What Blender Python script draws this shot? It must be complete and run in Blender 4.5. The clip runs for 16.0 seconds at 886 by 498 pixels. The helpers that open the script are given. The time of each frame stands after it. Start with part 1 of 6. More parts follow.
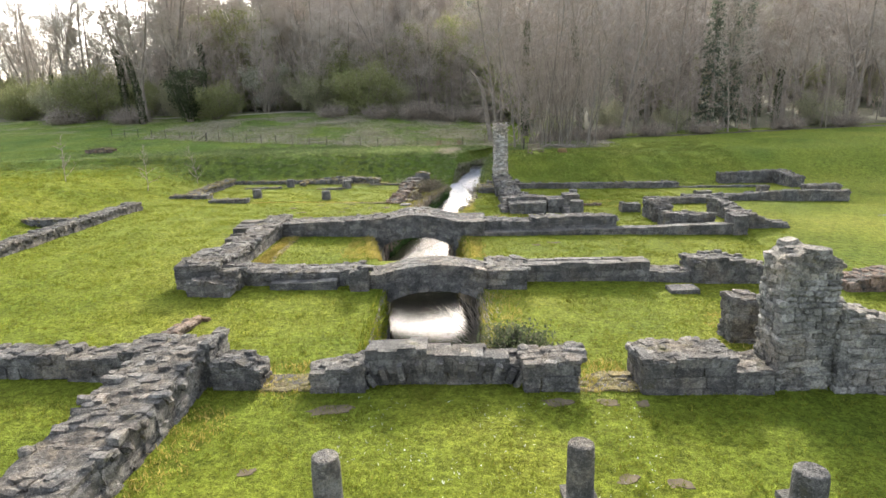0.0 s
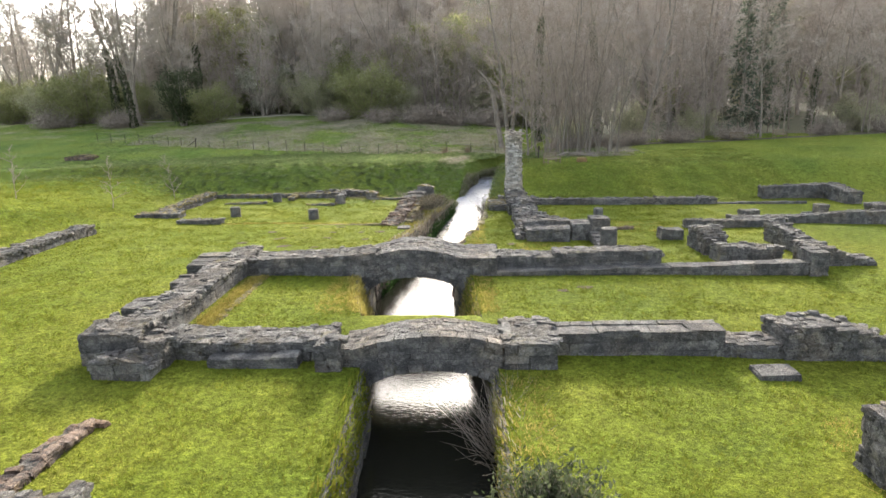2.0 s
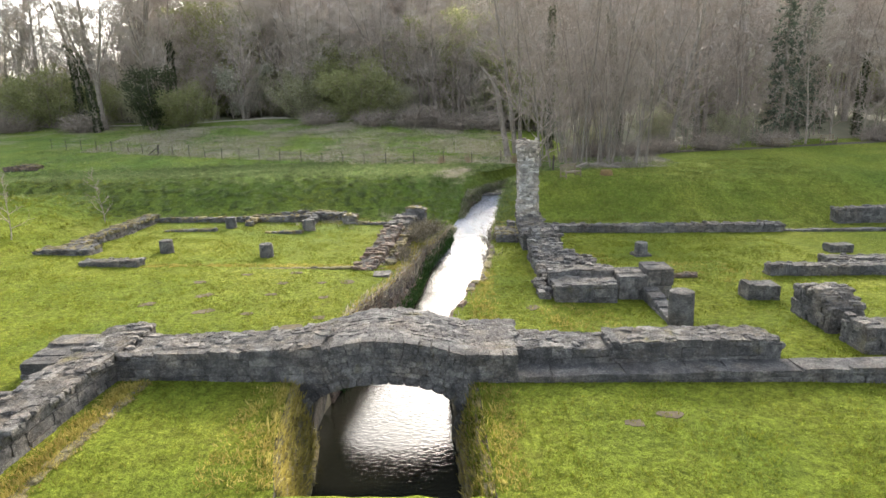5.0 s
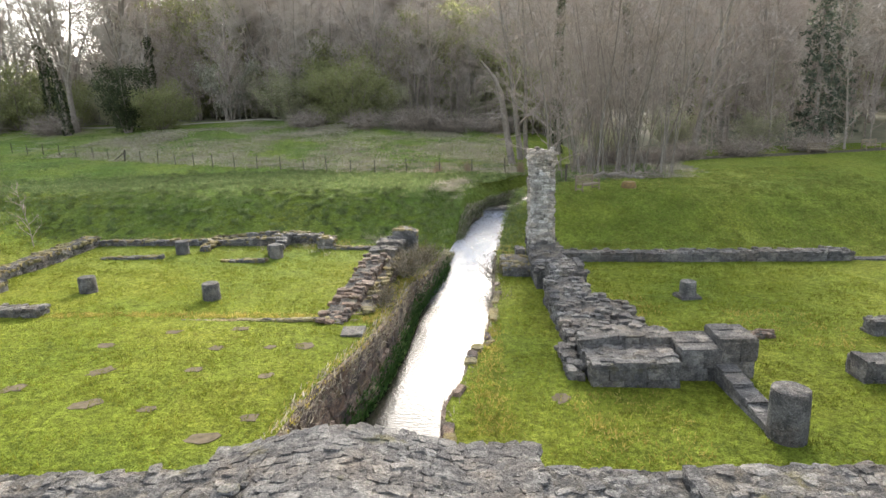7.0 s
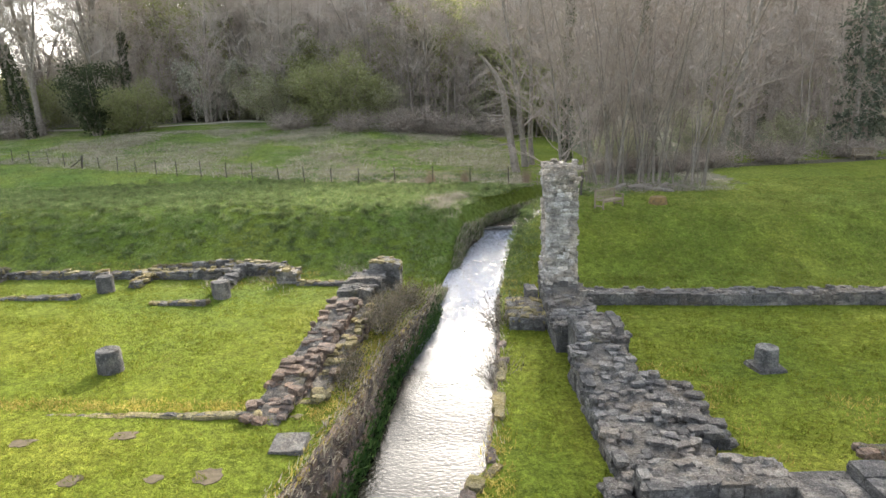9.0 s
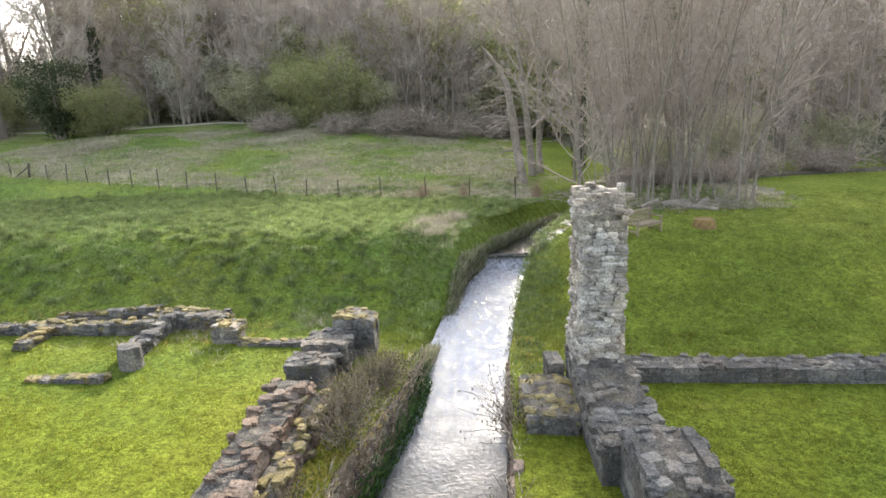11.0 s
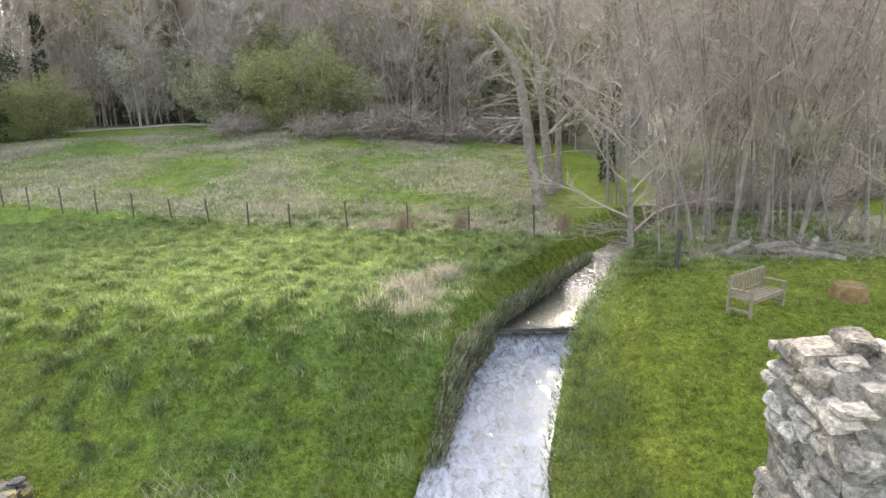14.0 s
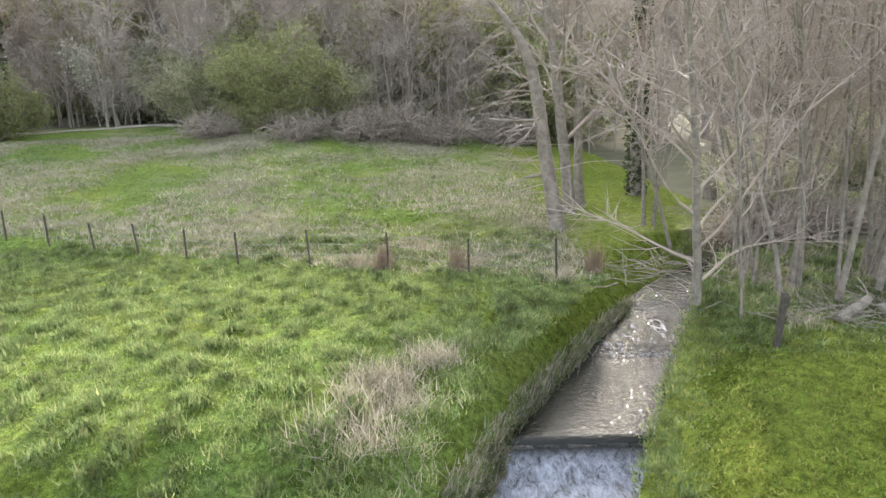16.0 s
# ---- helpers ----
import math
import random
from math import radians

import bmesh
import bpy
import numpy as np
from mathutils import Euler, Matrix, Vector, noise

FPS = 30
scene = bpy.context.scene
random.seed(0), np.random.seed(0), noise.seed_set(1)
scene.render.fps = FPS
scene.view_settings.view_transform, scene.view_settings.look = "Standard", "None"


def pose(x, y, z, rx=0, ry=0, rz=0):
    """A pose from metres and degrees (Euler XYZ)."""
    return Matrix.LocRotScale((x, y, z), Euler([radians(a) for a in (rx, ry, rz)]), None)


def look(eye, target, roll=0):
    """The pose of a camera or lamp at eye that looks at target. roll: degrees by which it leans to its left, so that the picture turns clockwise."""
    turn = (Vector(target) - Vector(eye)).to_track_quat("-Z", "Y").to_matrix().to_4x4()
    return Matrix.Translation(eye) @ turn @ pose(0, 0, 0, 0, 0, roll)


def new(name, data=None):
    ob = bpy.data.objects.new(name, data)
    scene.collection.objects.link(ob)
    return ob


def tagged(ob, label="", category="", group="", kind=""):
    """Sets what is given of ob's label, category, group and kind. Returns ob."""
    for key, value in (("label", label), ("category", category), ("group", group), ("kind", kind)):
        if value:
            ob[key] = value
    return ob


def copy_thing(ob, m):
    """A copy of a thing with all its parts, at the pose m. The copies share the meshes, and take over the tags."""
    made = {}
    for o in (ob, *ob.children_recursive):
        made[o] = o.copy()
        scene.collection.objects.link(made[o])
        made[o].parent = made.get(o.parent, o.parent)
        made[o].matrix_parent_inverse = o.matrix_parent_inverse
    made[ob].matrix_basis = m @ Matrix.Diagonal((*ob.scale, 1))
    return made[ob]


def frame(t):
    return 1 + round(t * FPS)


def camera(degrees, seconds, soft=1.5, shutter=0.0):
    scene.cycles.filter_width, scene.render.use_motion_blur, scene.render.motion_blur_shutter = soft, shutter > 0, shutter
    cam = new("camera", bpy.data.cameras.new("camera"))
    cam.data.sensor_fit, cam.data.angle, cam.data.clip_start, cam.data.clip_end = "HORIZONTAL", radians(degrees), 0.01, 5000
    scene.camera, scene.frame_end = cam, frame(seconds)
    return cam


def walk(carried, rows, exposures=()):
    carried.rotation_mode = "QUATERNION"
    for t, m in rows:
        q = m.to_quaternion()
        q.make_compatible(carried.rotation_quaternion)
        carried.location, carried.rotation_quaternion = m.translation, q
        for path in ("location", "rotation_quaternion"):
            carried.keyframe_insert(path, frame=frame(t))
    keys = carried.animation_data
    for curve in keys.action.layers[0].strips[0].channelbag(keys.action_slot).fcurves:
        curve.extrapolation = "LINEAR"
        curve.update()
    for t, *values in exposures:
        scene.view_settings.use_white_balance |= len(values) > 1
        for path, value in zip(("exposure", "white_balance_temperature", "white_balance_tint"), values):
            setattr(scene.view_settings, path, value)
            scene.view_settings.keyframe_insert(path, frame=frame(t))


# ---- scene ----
cam = camera(73.1, 16.0)
METRES, EYE, TILT, LEAN, TURN = 45.8, 6.0, 0.0, 0.0, 1.5
EXPOSURE = 1.3
ROWS = [
    (0.0, 0.0, 0.0, 0.0, -0.5, -14.05, 2.0),
    (0.5, 0.0021, 0.0299, 0.0013, -0.29, -14.02, 2.01),
    (1.0, 0.0038, 0.0595, 0.0029, -0.09, -13.98, 2.02),
    (1.5, 0.005, 0.0891, 0.0039, 0.11, -13.96, 2.02),
    (2.0, 0.0055, 0.1192, 0.0041, 0.3, -13.92, 2.02),
    (2.5, 0.0061, 0.1496, 0.0038, 0.35, -13.88, 2.02),
    (3.0, 0.007, 0.1805, 0.0036, 0.34, -13.86, 2.05),
    (3.5, 0.0078, 0.2113, 0.0035, 0.31, -13.83, 2.07),
    (4.0, 0.0085, 0.2422, 0.0031, 0.29, -13.8, 2.08),
    (6.5, 0.0137, 0.3995, 0.0023, 0.24, -13.71, 2.07),
    (7.0, 0.0149, 0.431, 0.0025, 0.22, -13.71, 2.08),
    (7.5, 0.0167, 0.4626, 0.002, 0.2, -13.68, 2.12),
    (8.0, 0.0185, 0.4942, 0.0019, 0.19, -13.67, 2.12),
    (8.5, 0.0201, 0.5259, 0.0012, 0.17, -13.64, 2.09),
    (9.0, 0.0219, 0.5575, 0.0008, 0.16, -13.63, 2.11),
    (11.5, 0.0288, 0.7164, -0.0003, 0.13, -13.65, 2.25),
    (12.0, 0.0298, 0.7481, -0.0011, 0.1, -13.64, 2.24),
    (12.5, 0.0311, 0.7802, -0.0015, 0.08, -13.62, 2.25),
    (13.0, 0.0325, 0.8126, -0.0021, 0.08, -13.62, 2.22),
    (13.5, 0.0339, 0.8452, -0.0025, 0.05, -13.61, 2.19),
    (14.0, 0.0353, 0.878, -0.0028, 0.05, -13.66, 2.25),
    (14.5, 0.037, 0.9108, -0.003, 0.09, -13.71, 2.31),
    (15.0, 0.0385, 0.943, -0.0031, 0.09, -13.76, 2.36),
    (15.5, 0.04, 0.9733, -0.0029, 0.12, -13.84, 2.42),
    (16.0, 0.0412, 0.9989, -0.0028, 0.13, -13.87, 2.41),
]
walk(cam, [(t, pose(0, 0, EYE, TILT, LEAN, TURN) @ pose(METRES * x, METRES * y, METRES * z, 90 + pitch, roll, yaw)) for t, x, y, z, yaw, pitch, roll in ROWS],
     exposures=[(0, EXPOSURE - 0.1), (4, EXPOSURE - 0.06), (8, EXPOSURE), (12, EXPOSURE + 0.43), (14.5, EXPOSURE + 0.6), (16, EXPOSURE + 0.63)])

# ---- world and sun ----
SUN_AZIMUTH, SUN_HEIGHT = 8.0, 22.0          # degrees right of +y, above the horizon
world = bpy.data.worlds.new("sky")
scene.world = world
world.use_nodes = True
wn = world.node_tree.nodes
sky = wn.new("ShaderNodeTexSky")
sky.sky_type, sky.sun_disc = "NISHITA", False
sky.sun_elevation, sky.sun_rotation = radians(SUN_HEIGHT), radians(SUN_AZIMUTH)
sky.air_density, sky.dust_density, sky.ozone_density = 1.0, 4.0, 1.0
haze = wn.new("ShaderNodeHueSaturation")       # thin high cloud takes the blue out of the sky
haze.inputs["Saturation"].default_value, haze.inputs["Value"].default_value = 0.5, 2.15
world.node_tree.links.new(sky.outputs[0], haze.inputs["Color"])
world.node_tree.links.new(haze.outputs[0], wn["Background"].inputs[0])
wn["Background"].inputs[1].default_value = 0.15

sun_data = bpy.data.lights.new("sun", "SUN")
sun_data.energy, sun_data.angle, sun_data.color = 4.1, radians(2.0), (1.0, 0.91, 0.76)
sun = new("sun", sun_data)
_a, _e = radians(SUN_AZIMUTH), radians(SUN_HEIGHT)
sun.matrix_world = look((math.sin(_a) * math.cos(_e) * 90, math.cos(_a) * math.cos(_e) * 90, math.sin(_e) * 90), (0, 0, 0))


# ---- materials ----
class Mat:
    """A small wrapper round a node material."""

    def __init__(self, name, rough=0.85, spec=0.3):
        self.m = bpy.data.materials.new(name)
        self.m.use_nodes = True
        self.t = self.m.node_tree
        self.b = self.t.nodes["Principled BSDF"]
        self.b.inputs["Roughness"].default_value = rough
        self.b.inputs["Specular IOR Level"].default_value = spec
        self.pos = self.t.nodes.new("ShaderNodeNewGeometry").outputs["Position"]

    def node(self, kind, **values):
        n = self.t.nodes.new("ShaderNode" + kind)
        for k, v in values.items():
            n.inputs[k.replace("_", " ")].default_value = v
        return n

    def link(self, a, b):
        self.t.links.new(a, b)

    def stretch(self, sx, sy, sz):
        n = self.t.nodes.new("ShaderNodeMapping")
        n.inputs["Scale"].default_value = (sx, sy, sz)
        self.link(self.pos, n.inputs["Vector"])
        return n.outputs[0]

    def noise(self, scale, detail=4.0, rough=0.55, vec=None, distort=0.0):
        n = self.node("TexNoise", Scale=scale, Detail=detail, Roughness=rough, Distortion=distort)
        self.link(vec if vec is not None else self.pos, n.inputs["Vector"])
        return n.outputs["Fac"]

    def ramp(self, fac, *stops):
        n = self.t.nodes.new("ShaderNodeValToRGB")
        el = n.color_ramp.elements
        while len(el) < len(stops):
            el.new(0.5)
        for e, (p, c) in zip(el, stops):
            e.position = p
            e.color = (*c, 1) if len(c) == 3 else c
        self.link(fac, n.inputs[0])
        return n.outputs[0]

    def mix(self, fac, a, b, how="MIX"):
        n = self.t.nodes.new("ShaderNodeMix")
        n.data_type, n.blend_type = "RGBA", how
        for sock, v in ((n.inputs[0], fac), (n.inputs[6], a), (n.inputs[7], b)):
            if isinstance(v, (int, float)):
                sock.default_value = v
            elif isinstance(v, tuple):
                sock.default_value = (*v, 1)
            else:
                self.link(v, sock)
        return n.outputs[2]

    def grey(self, v):
        return (v, v, v)

    def bump(self, height, strength=0.4, distance=0.03):
        n = self.node("Bump", Strength=strength, Distance=distance)
        self.link(height, n.inputs["Height"])
        self.link(n.outputs[0], self.b.inputs["Normal"])

    def relief(self, *layers):
        """A sum of noises (scale, detail, weight) as one height."""
        total = None
        for scale, detail, weight in layers:
            n = self.t.nodes.new("ShaderNodeMath")
            n.operation = "MULTIPLY_ADD"
            self.link(self.noise(scale, detail, 0.65), n.inputs[0])
            n.inputs[1].default_value = weight
            if total is None:
                n.inputs[2].default_value = 0.0
            else:
                self.link(total, n.inputs[2])
            total = n.outputs[0]
        return total

    def colour(self, c):
        if isinstance(c, tuple):
            self.b.inputs["Base Color"].default_value = (*c, 1)
        else:
            self.link(c, self.b.inputs["Base Color"])

    def translucent(self, c, share):
        """Lets light through thin leaves and blades."""
        thin = self.t.nodes.new("ShaderNodeBsdfTranslucent")
        self.link(c, thin.inputs["Color"])
        both = self.t.nodes.new("ShaderNodeMixShader")
        both.inputs[0].default_value = share
        self.link(self.b.outputs[0], both.inputs[1])
        self.link(thin.outputs[0], both.inputs[2])
        self.link(both.outputs[0], self.t.nodes["Material Output"].inputs["Surface"])

    def random(self):
        return self.t.nodes.new("ShaderNodeObjectInfo").outputs["Random"]

    def island(self):
        return self.t.nodes.new("ShaderNodeNewGeometry").outputs["Random Per Island"]


def stone_material(name, dark, mid, pale, moss=0.5, lichen=0.42, soot=0.6, joined=False):
    k = Mat(name, 0.92, 0.15)
    base = k.ramp(k.island() if joined else k.random(), (0.0, dark), (0.55, mid), (1.0, pale))
    warm = k.ramp(k.noise(0.9, 4, 0.6), (0.45, k.grey(0)), (0.65, k.grey(0.6)))
    c = k.mix(warm, base, k.mix(1.0, base, (1.3, 1.1, 0.88), "MULTIPLY"))
    grain = k.ramp(k.noise(19, 9, 0.85), (0.36, k.grey(0.28)), (0.66, k.grey(1.6)))
    c = k.mix(1.0, c, grain, "MULTIPLY")
    spots = k.ramp(k.noise(4.2, 8, 0.78), (0.53, k.grey(0)), (0.68, k.grey(lichen)))
    c = k.mix(spots, c, (0.36, 0.342, 0.305))
    black = k.ramp(k.noise(2.4, 6, 0.75), (0.40, k.grey(min(1.0, soot * 1.3))), (0.57, k.grey(0)))
    c = k.mix(black, c, (0.04, 0.039, 0.04))
    green = k.ramp(k.noise(1.3, 5, 0.65), (0.60, k.grey(0)), (0.76, k.grey(moss)))
    c = k.mix(green, c, (0.13, 0.115, 0.03))
    crust = k.ramp(k.noise(34, 4, 0.7), (0.585, k.grey(0)), (0.65, k.grey(lichen)))
    c = k.mix(crust, c, (0.38, 0.37, 0.33))
    k.colour(c)
    k.bump(k.relief((5, 5, 0.7), (14, 6, 0.5), (50, 4, 0.2)), 1.0, 0.13)
    return k.m


STONE_TONES = (0.092, 0.088, 0.084), (0.142, 0.136, 0.128), (0.21, 0.20, 0.184)
RUBBLE_TONES = (0.30, 0.275, 0.245), (0.48, 0.445, 0.40), (0.66, 0.625, 0.575)
GREY_TONES = (0.14, 0.135, 0.126), (0.25, 0.24, 0.222), (0.39, 0.375, 0.345)
MOSSY_TONES = (0.14, 0.118, 0.055), (0.20, 0.17, 0.075), (0.28, 0.24, 0.12)
RED_TONES = (0.12, 0.09, 0.07), (0.19, 0.135, 0.10), (0.27, 0.21, 0.17)
STONE = stone_material("weathered_limestone", *STONE_TONES)
RUBBLE = stone_material("pale_rubble_stone", *RUBBLE_TONES, 0.05, 0.5, 0.34)
PALE_CORE = stone_material("pale_wall_core", (0.25, 0.235, 0.20), (0.33, 0.31, 0.27), (0.4, 0.375, 0.33), 0.2, 0.6, 0.5)
MORTAR = stone_material("dark_wall_core", (0.085, 0.078, 0.066), (0.11, 0.10, 0.085), (0.14, 0.128, 0.108), 0.9, 0.5)
GREY_RUBBLE = stone_material("grey_rubble_stone", *GREY_TONES, 0.4, 0.6, 0.45)
MOSSY = stone_material("mossy_worn_stone", *MOSSY_TONES, 0.95, 0.25, 0.3)
BRICKY = stone_material("reddish_retaining_stone", *RED_TONES, 0.7, 0.3)
TOPS = {
    "rubble": stone_material("weathered_wall_top", (0.105, 0.098, 0.091), (0.158, 0.149, 0.139), (0.225, 0.213, 0.196), 0.75, 0.55, 0.5, True),
    "pale": stone_material("pale_wall_top", *RUBBLE_TONES, 0.2, 0.6, 0.6, True),
    "grey": stone_material("grey_wall_top", *GREY_TONES, 0.5, 0.6, 0.45, True),
    "mossy": stone_material("mossy_wall_top", *MOSSY_TONES, 1.0, 0.25, 0.3, True),
    "red": stone_material("reddish_wall_top", *RED_TONES, 0.9, 0.3, 0.4, True),
}


def grass_material():
    k = Mat("grass", 0.95, 0.04)
    broad = k.noise(0.16, 4, 0.6)
    c = k.ramp(broad, (0.3, (0.09, 0.124, 0.016)), (0.5, (0.13, 0.157, 0.019)), (0.72, (0.174, 0.182, 0.026)))
    tuft = k.ramp(k.noise(4.0, 6, 0.65), (0.34, k.grey(0.7)), (0.64, k.grey(1.25)))
    c = k.mix(1.0, c, tuft, "MULTIPLY")
    clumps = k.ramp(k.noise(10, 5, 0.75), (0.36, k.grey(0.55)), (0.62, k.grey(1.25)))
    c = k.mix(1.0, c, clumps, "MULTIPLY")
    fine = k.ramp(k.noise(42, 5, 0.75), (0.34, k.grey(0.5)), (0.64, k.grey(1.5)))
    c = k.mix(1.0, c, fine, "MULTIPLY")
    dry = k.ramp(k.noise(0.6, 6, 0.75), (0.6, k.grey(0)), (0.8, k.grey(0.5)))
    c = k.mix(dry, c, (0.24, 0.205, 0.05))
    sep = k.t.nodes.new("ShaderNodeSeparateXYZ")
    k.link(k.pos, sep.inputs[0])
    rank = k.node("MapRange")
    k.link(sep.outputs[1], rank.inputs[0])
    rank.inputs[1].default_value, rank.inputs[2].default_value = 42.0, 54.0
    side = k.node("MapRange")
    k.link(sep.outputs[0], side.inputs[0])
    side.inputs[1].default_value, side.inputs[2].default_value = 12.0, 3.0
    # cooler green past y 42-54: rank meadow grass, with woodland shade tinted in
    rank_shade = k.mix(1.0, c, (0.98, 1.15, 2.2), "MULTIPLY")
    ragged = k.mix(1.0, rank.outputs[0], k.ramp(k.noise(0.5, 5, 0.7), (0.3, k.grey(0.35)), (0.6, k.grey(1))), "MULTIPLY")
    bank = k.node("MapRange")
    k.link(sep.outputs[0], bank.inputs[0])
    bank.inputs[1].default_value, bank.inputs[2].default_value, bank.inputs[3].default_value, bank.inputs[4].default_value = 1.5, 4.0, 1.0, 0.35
    c = k.mix(k.mix(1.0, ragged, bank.outputs[0], "MULTIPLY"), c, rank_shade)
    faded = k.node("MapRange")
    line = k.t.nodes.new("ShaderNodeMath")
    line.operation, line.inputs[1].default_value = "MULTIPLY_ADD", 0.36
    k.link(sep.outputs[0], line.inputs[0])
    k.link(sep.outputs[1], line.inputs[2])
    k.link(line.outputs[0], faded.inputs[0])
    faded.inputs[1].default_value, faded.inputs[2].default_value = 61.0, 63.0
    straw = k.ramp(k.noise(0.2, 8, 0.75), (0.48, k.grey(0)), (0.64, k.grey(0.6)))
    c = k.mix(k.mix(1.0, k.mix(1.0, faded.outputs[0], side.outputs[0], "MULTIPLY"), straw, "MULTIPLY"), c, (0.31, 0.27, 0.195))
    k.colour(c)
    k.bump(k.relief((5, 4, 0.6), (16, 4, 0.35), (45, 3, 0.2)), 1.0, 0.24)
    return k.m


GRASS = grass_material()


def plain(name, c1, c2, scale=8.0, rough=0.85, bump=0.4):
    k = Mat(name, rough, 0.25)
    k.colour(k.ramp(k.noise(scale, 6, 0.65), (0.3, c1), (0.7, c2)))
    k.bump(k.noise(scale * 3, 5, 0.7), bump, 0.03)
    return k.m


EARTH = plain("channel_earth", (0.03, 0.028, 0.02), (0.09, 0.075, 0.045))
LITTER = plain("woodland_leaf_litter", (0.052, 0.058, 0.028), (0.115, 0.105, 0.06), 0.7)
BARK_GREY = plain("grey_bark", (0.10, 0.086, 0.068), (0.25, 0.215, 0.175), 6)
BARK_DEAD = plain("bleached_dead_wood", (0.11, 0.09, 0.072), (0.27, 0.23, 0.19), 4)
BARK_BROWN = plain("brown_bark", (0.14, 0.118, 0.095), (0.30, 0.255, 0.21), 5)
# paler than the near twigs: the haze over the wood is in this colour
TWIG_HAZED = plain("hazed_woodland_twigs", (0.31, 0.265, 0.22), (0.49, 0.425, 0.365), 0.3)
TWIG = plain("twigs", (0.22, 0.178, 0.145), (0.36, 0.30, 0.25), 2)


def water_material():
    """Dark rippled stream; white water where it runs down the cascade."""
    k = Mat("stream_water", 0.06, 0.5)
    k.b.inputs["IOR"].default_value = 1.33
    sep = k.t.nodes.new("ShaderNodeSeparateXYZ")
    k.link(k.pos, sep.inputs[0])

    def span(a, b, c=0.0, d=1.0):
        n = k.node("MapRange")
        k.link(sep.outputs[1], n.inputs[0])
        n.inputs[1].default_value, n.inputs[2].default_value, n.inputs[3].default_value, n.inputs[4].default_value = a, b, c, d
        return n.outputs[0]

    flow = k.stretch(1.0, 0.45, 1.0)
    streaks = k.ramp(k.noise(6.5, 7, 0.78, flow, 0.8), (0.34, k.grey(0.0)), (0.60, k.grey(1)))
    cascade = k.mix(1.0, k.mix(1.0, span(41, 47), span(55.2, 55.34, 1.0, 0.0), "MULTIPLY"), streaks, "MULTIPLY")
    riffle = k.ramp(k.noise(3.5, 6, 0.7, flow, 0.5), (0.55, k.grey(0)), (0.68, k.grey(0.8)))
    upper = k.mix(1.0, k.mix(1.0, span(58.7, 59.0), span(60.2, 61.0, 1.0, 0.0), "MULTIPLY"), riffle, "MULTIPLY")
    f = k.mix(1.0, cascade, upper, "ADD")
    k.colour(k.mix(f, (0.014, 0.014, 0.010), (0.37, 0.38, 0.42)))
    k.link(k.mix(f, (0.01, 0.01, 0.01), (1.0, 1.0, 1.0)), k.b.inputs["Roughness"])
    k.link(k.mix(f, (0.5, 0.5, 0.5), (0.03, 0.03, 0.03)), k.b.inputs["Specular IOR Level"])
    small = k.noise(10, 3, 0.6, k.stretch(0.75, 1.0, 1.0), 0.4)
    broad = k.noise(2.6, 2, 0.5, k.stretch(0.7, 1.0, 1.0), 0.3)
    k.bump(k.mix(0.85, broad, small), 0.3, 0.06)
    for n in k.t.nodes:
        if n.bl_idname == "ShaderNodeBump":
            k.link(k.mix(1.0, span(20, 31, 0.14, 0.22), span(55, 56, 0.0, 0.55), "ADD"), n.inputs["Strength"])
    return k.m


WATER = water_material()

# ---- ground ----


def steps(x, *pts):
    """Smooth interpolation through (position, value) pairs."""
    for (a, va), (b, vb) in zip(pts, pts[1:]):
        if x <= b:
            s = max(0.0, min(1.0, (x - a) / (b - a)))
            return va + (vb - va) * s
    return pts[-1][1]


def soft(s):
    s = max(0.0, min(1.0, s))
    return s * s * (3 - 2 * s)


def ground(x, y):
    tilt = -0.027 * max(-24.0, min(24.0, x))
    z = steps(y, (-60, 0.1), (12, 0.06), (16, -0.08), (20, 0.0), (30, -0.04), (35, -0.15), (40, -0.42), (45, -0.58), (48, -0.58))
    z += tilt * (1 - soft((y - 50) / 12))
    # raised meadow behind and beside the precinct
    left = soft((2.0 - x) / 4.0) if y < 62 else soft((14.0 - x) / 30.0) * soft((y - 62) / 20) + soft((2.0 - x) / 4.0) * (1 - soft((y - 62) / 20))
    rise_l = max(soft((y - 48.4) / 5.2) * 2.0, soft((-x - 19.6) / 6.0) * soft((y - 14) / 10) * 1.3)
    rise_r = soft((y - 46.8) / 7.0) * 1.88
    z += left * rise_l + (1 - left) * rise_r
    # the valley side beyond
    z -= 0.1 * soft((y - 57) / 6) * left
    far = max(0.0, y - 65)
    z += 0.105 * min(far, 34) * left + 0.012 * min(far, 34) * (1 - left)
    wood = max(0.0, min(y, 203.0) - 99)
    z += (0.004 * min(wood, 60) ** 2 + max(0.0, wood - 60) * 0.48) * (0.22 + 0.78 * soft((x / max(y, 60.0) + 0.60) / 0.42))
    z += 0.05 * noise.noise((x * 0.35, y * 0.35, 0)) + 0.10 * noise.noise((x * 0.09, y * 0.09, 3))
    if y > 14 and x < 3:
        rough = max(soft((y - 49) / 2), soft((-x - 19.4) / 1.5) * soft((y - 16) / 6))
        z += (0.07 * noise.noise((x * 1.0, y * 1.0, 7)) + 0.17 * noise.noise((x * 2.3, y * 2.3, 9))) * rough * soft((90 - y) / 10)
        z += 0.28 * noise.noise((x * 0.30, y * 0.30, 4)) * soft((-x - 21) / 5) * soft((y - 16) / 6) * soft((60 - y) / 8)
    return z


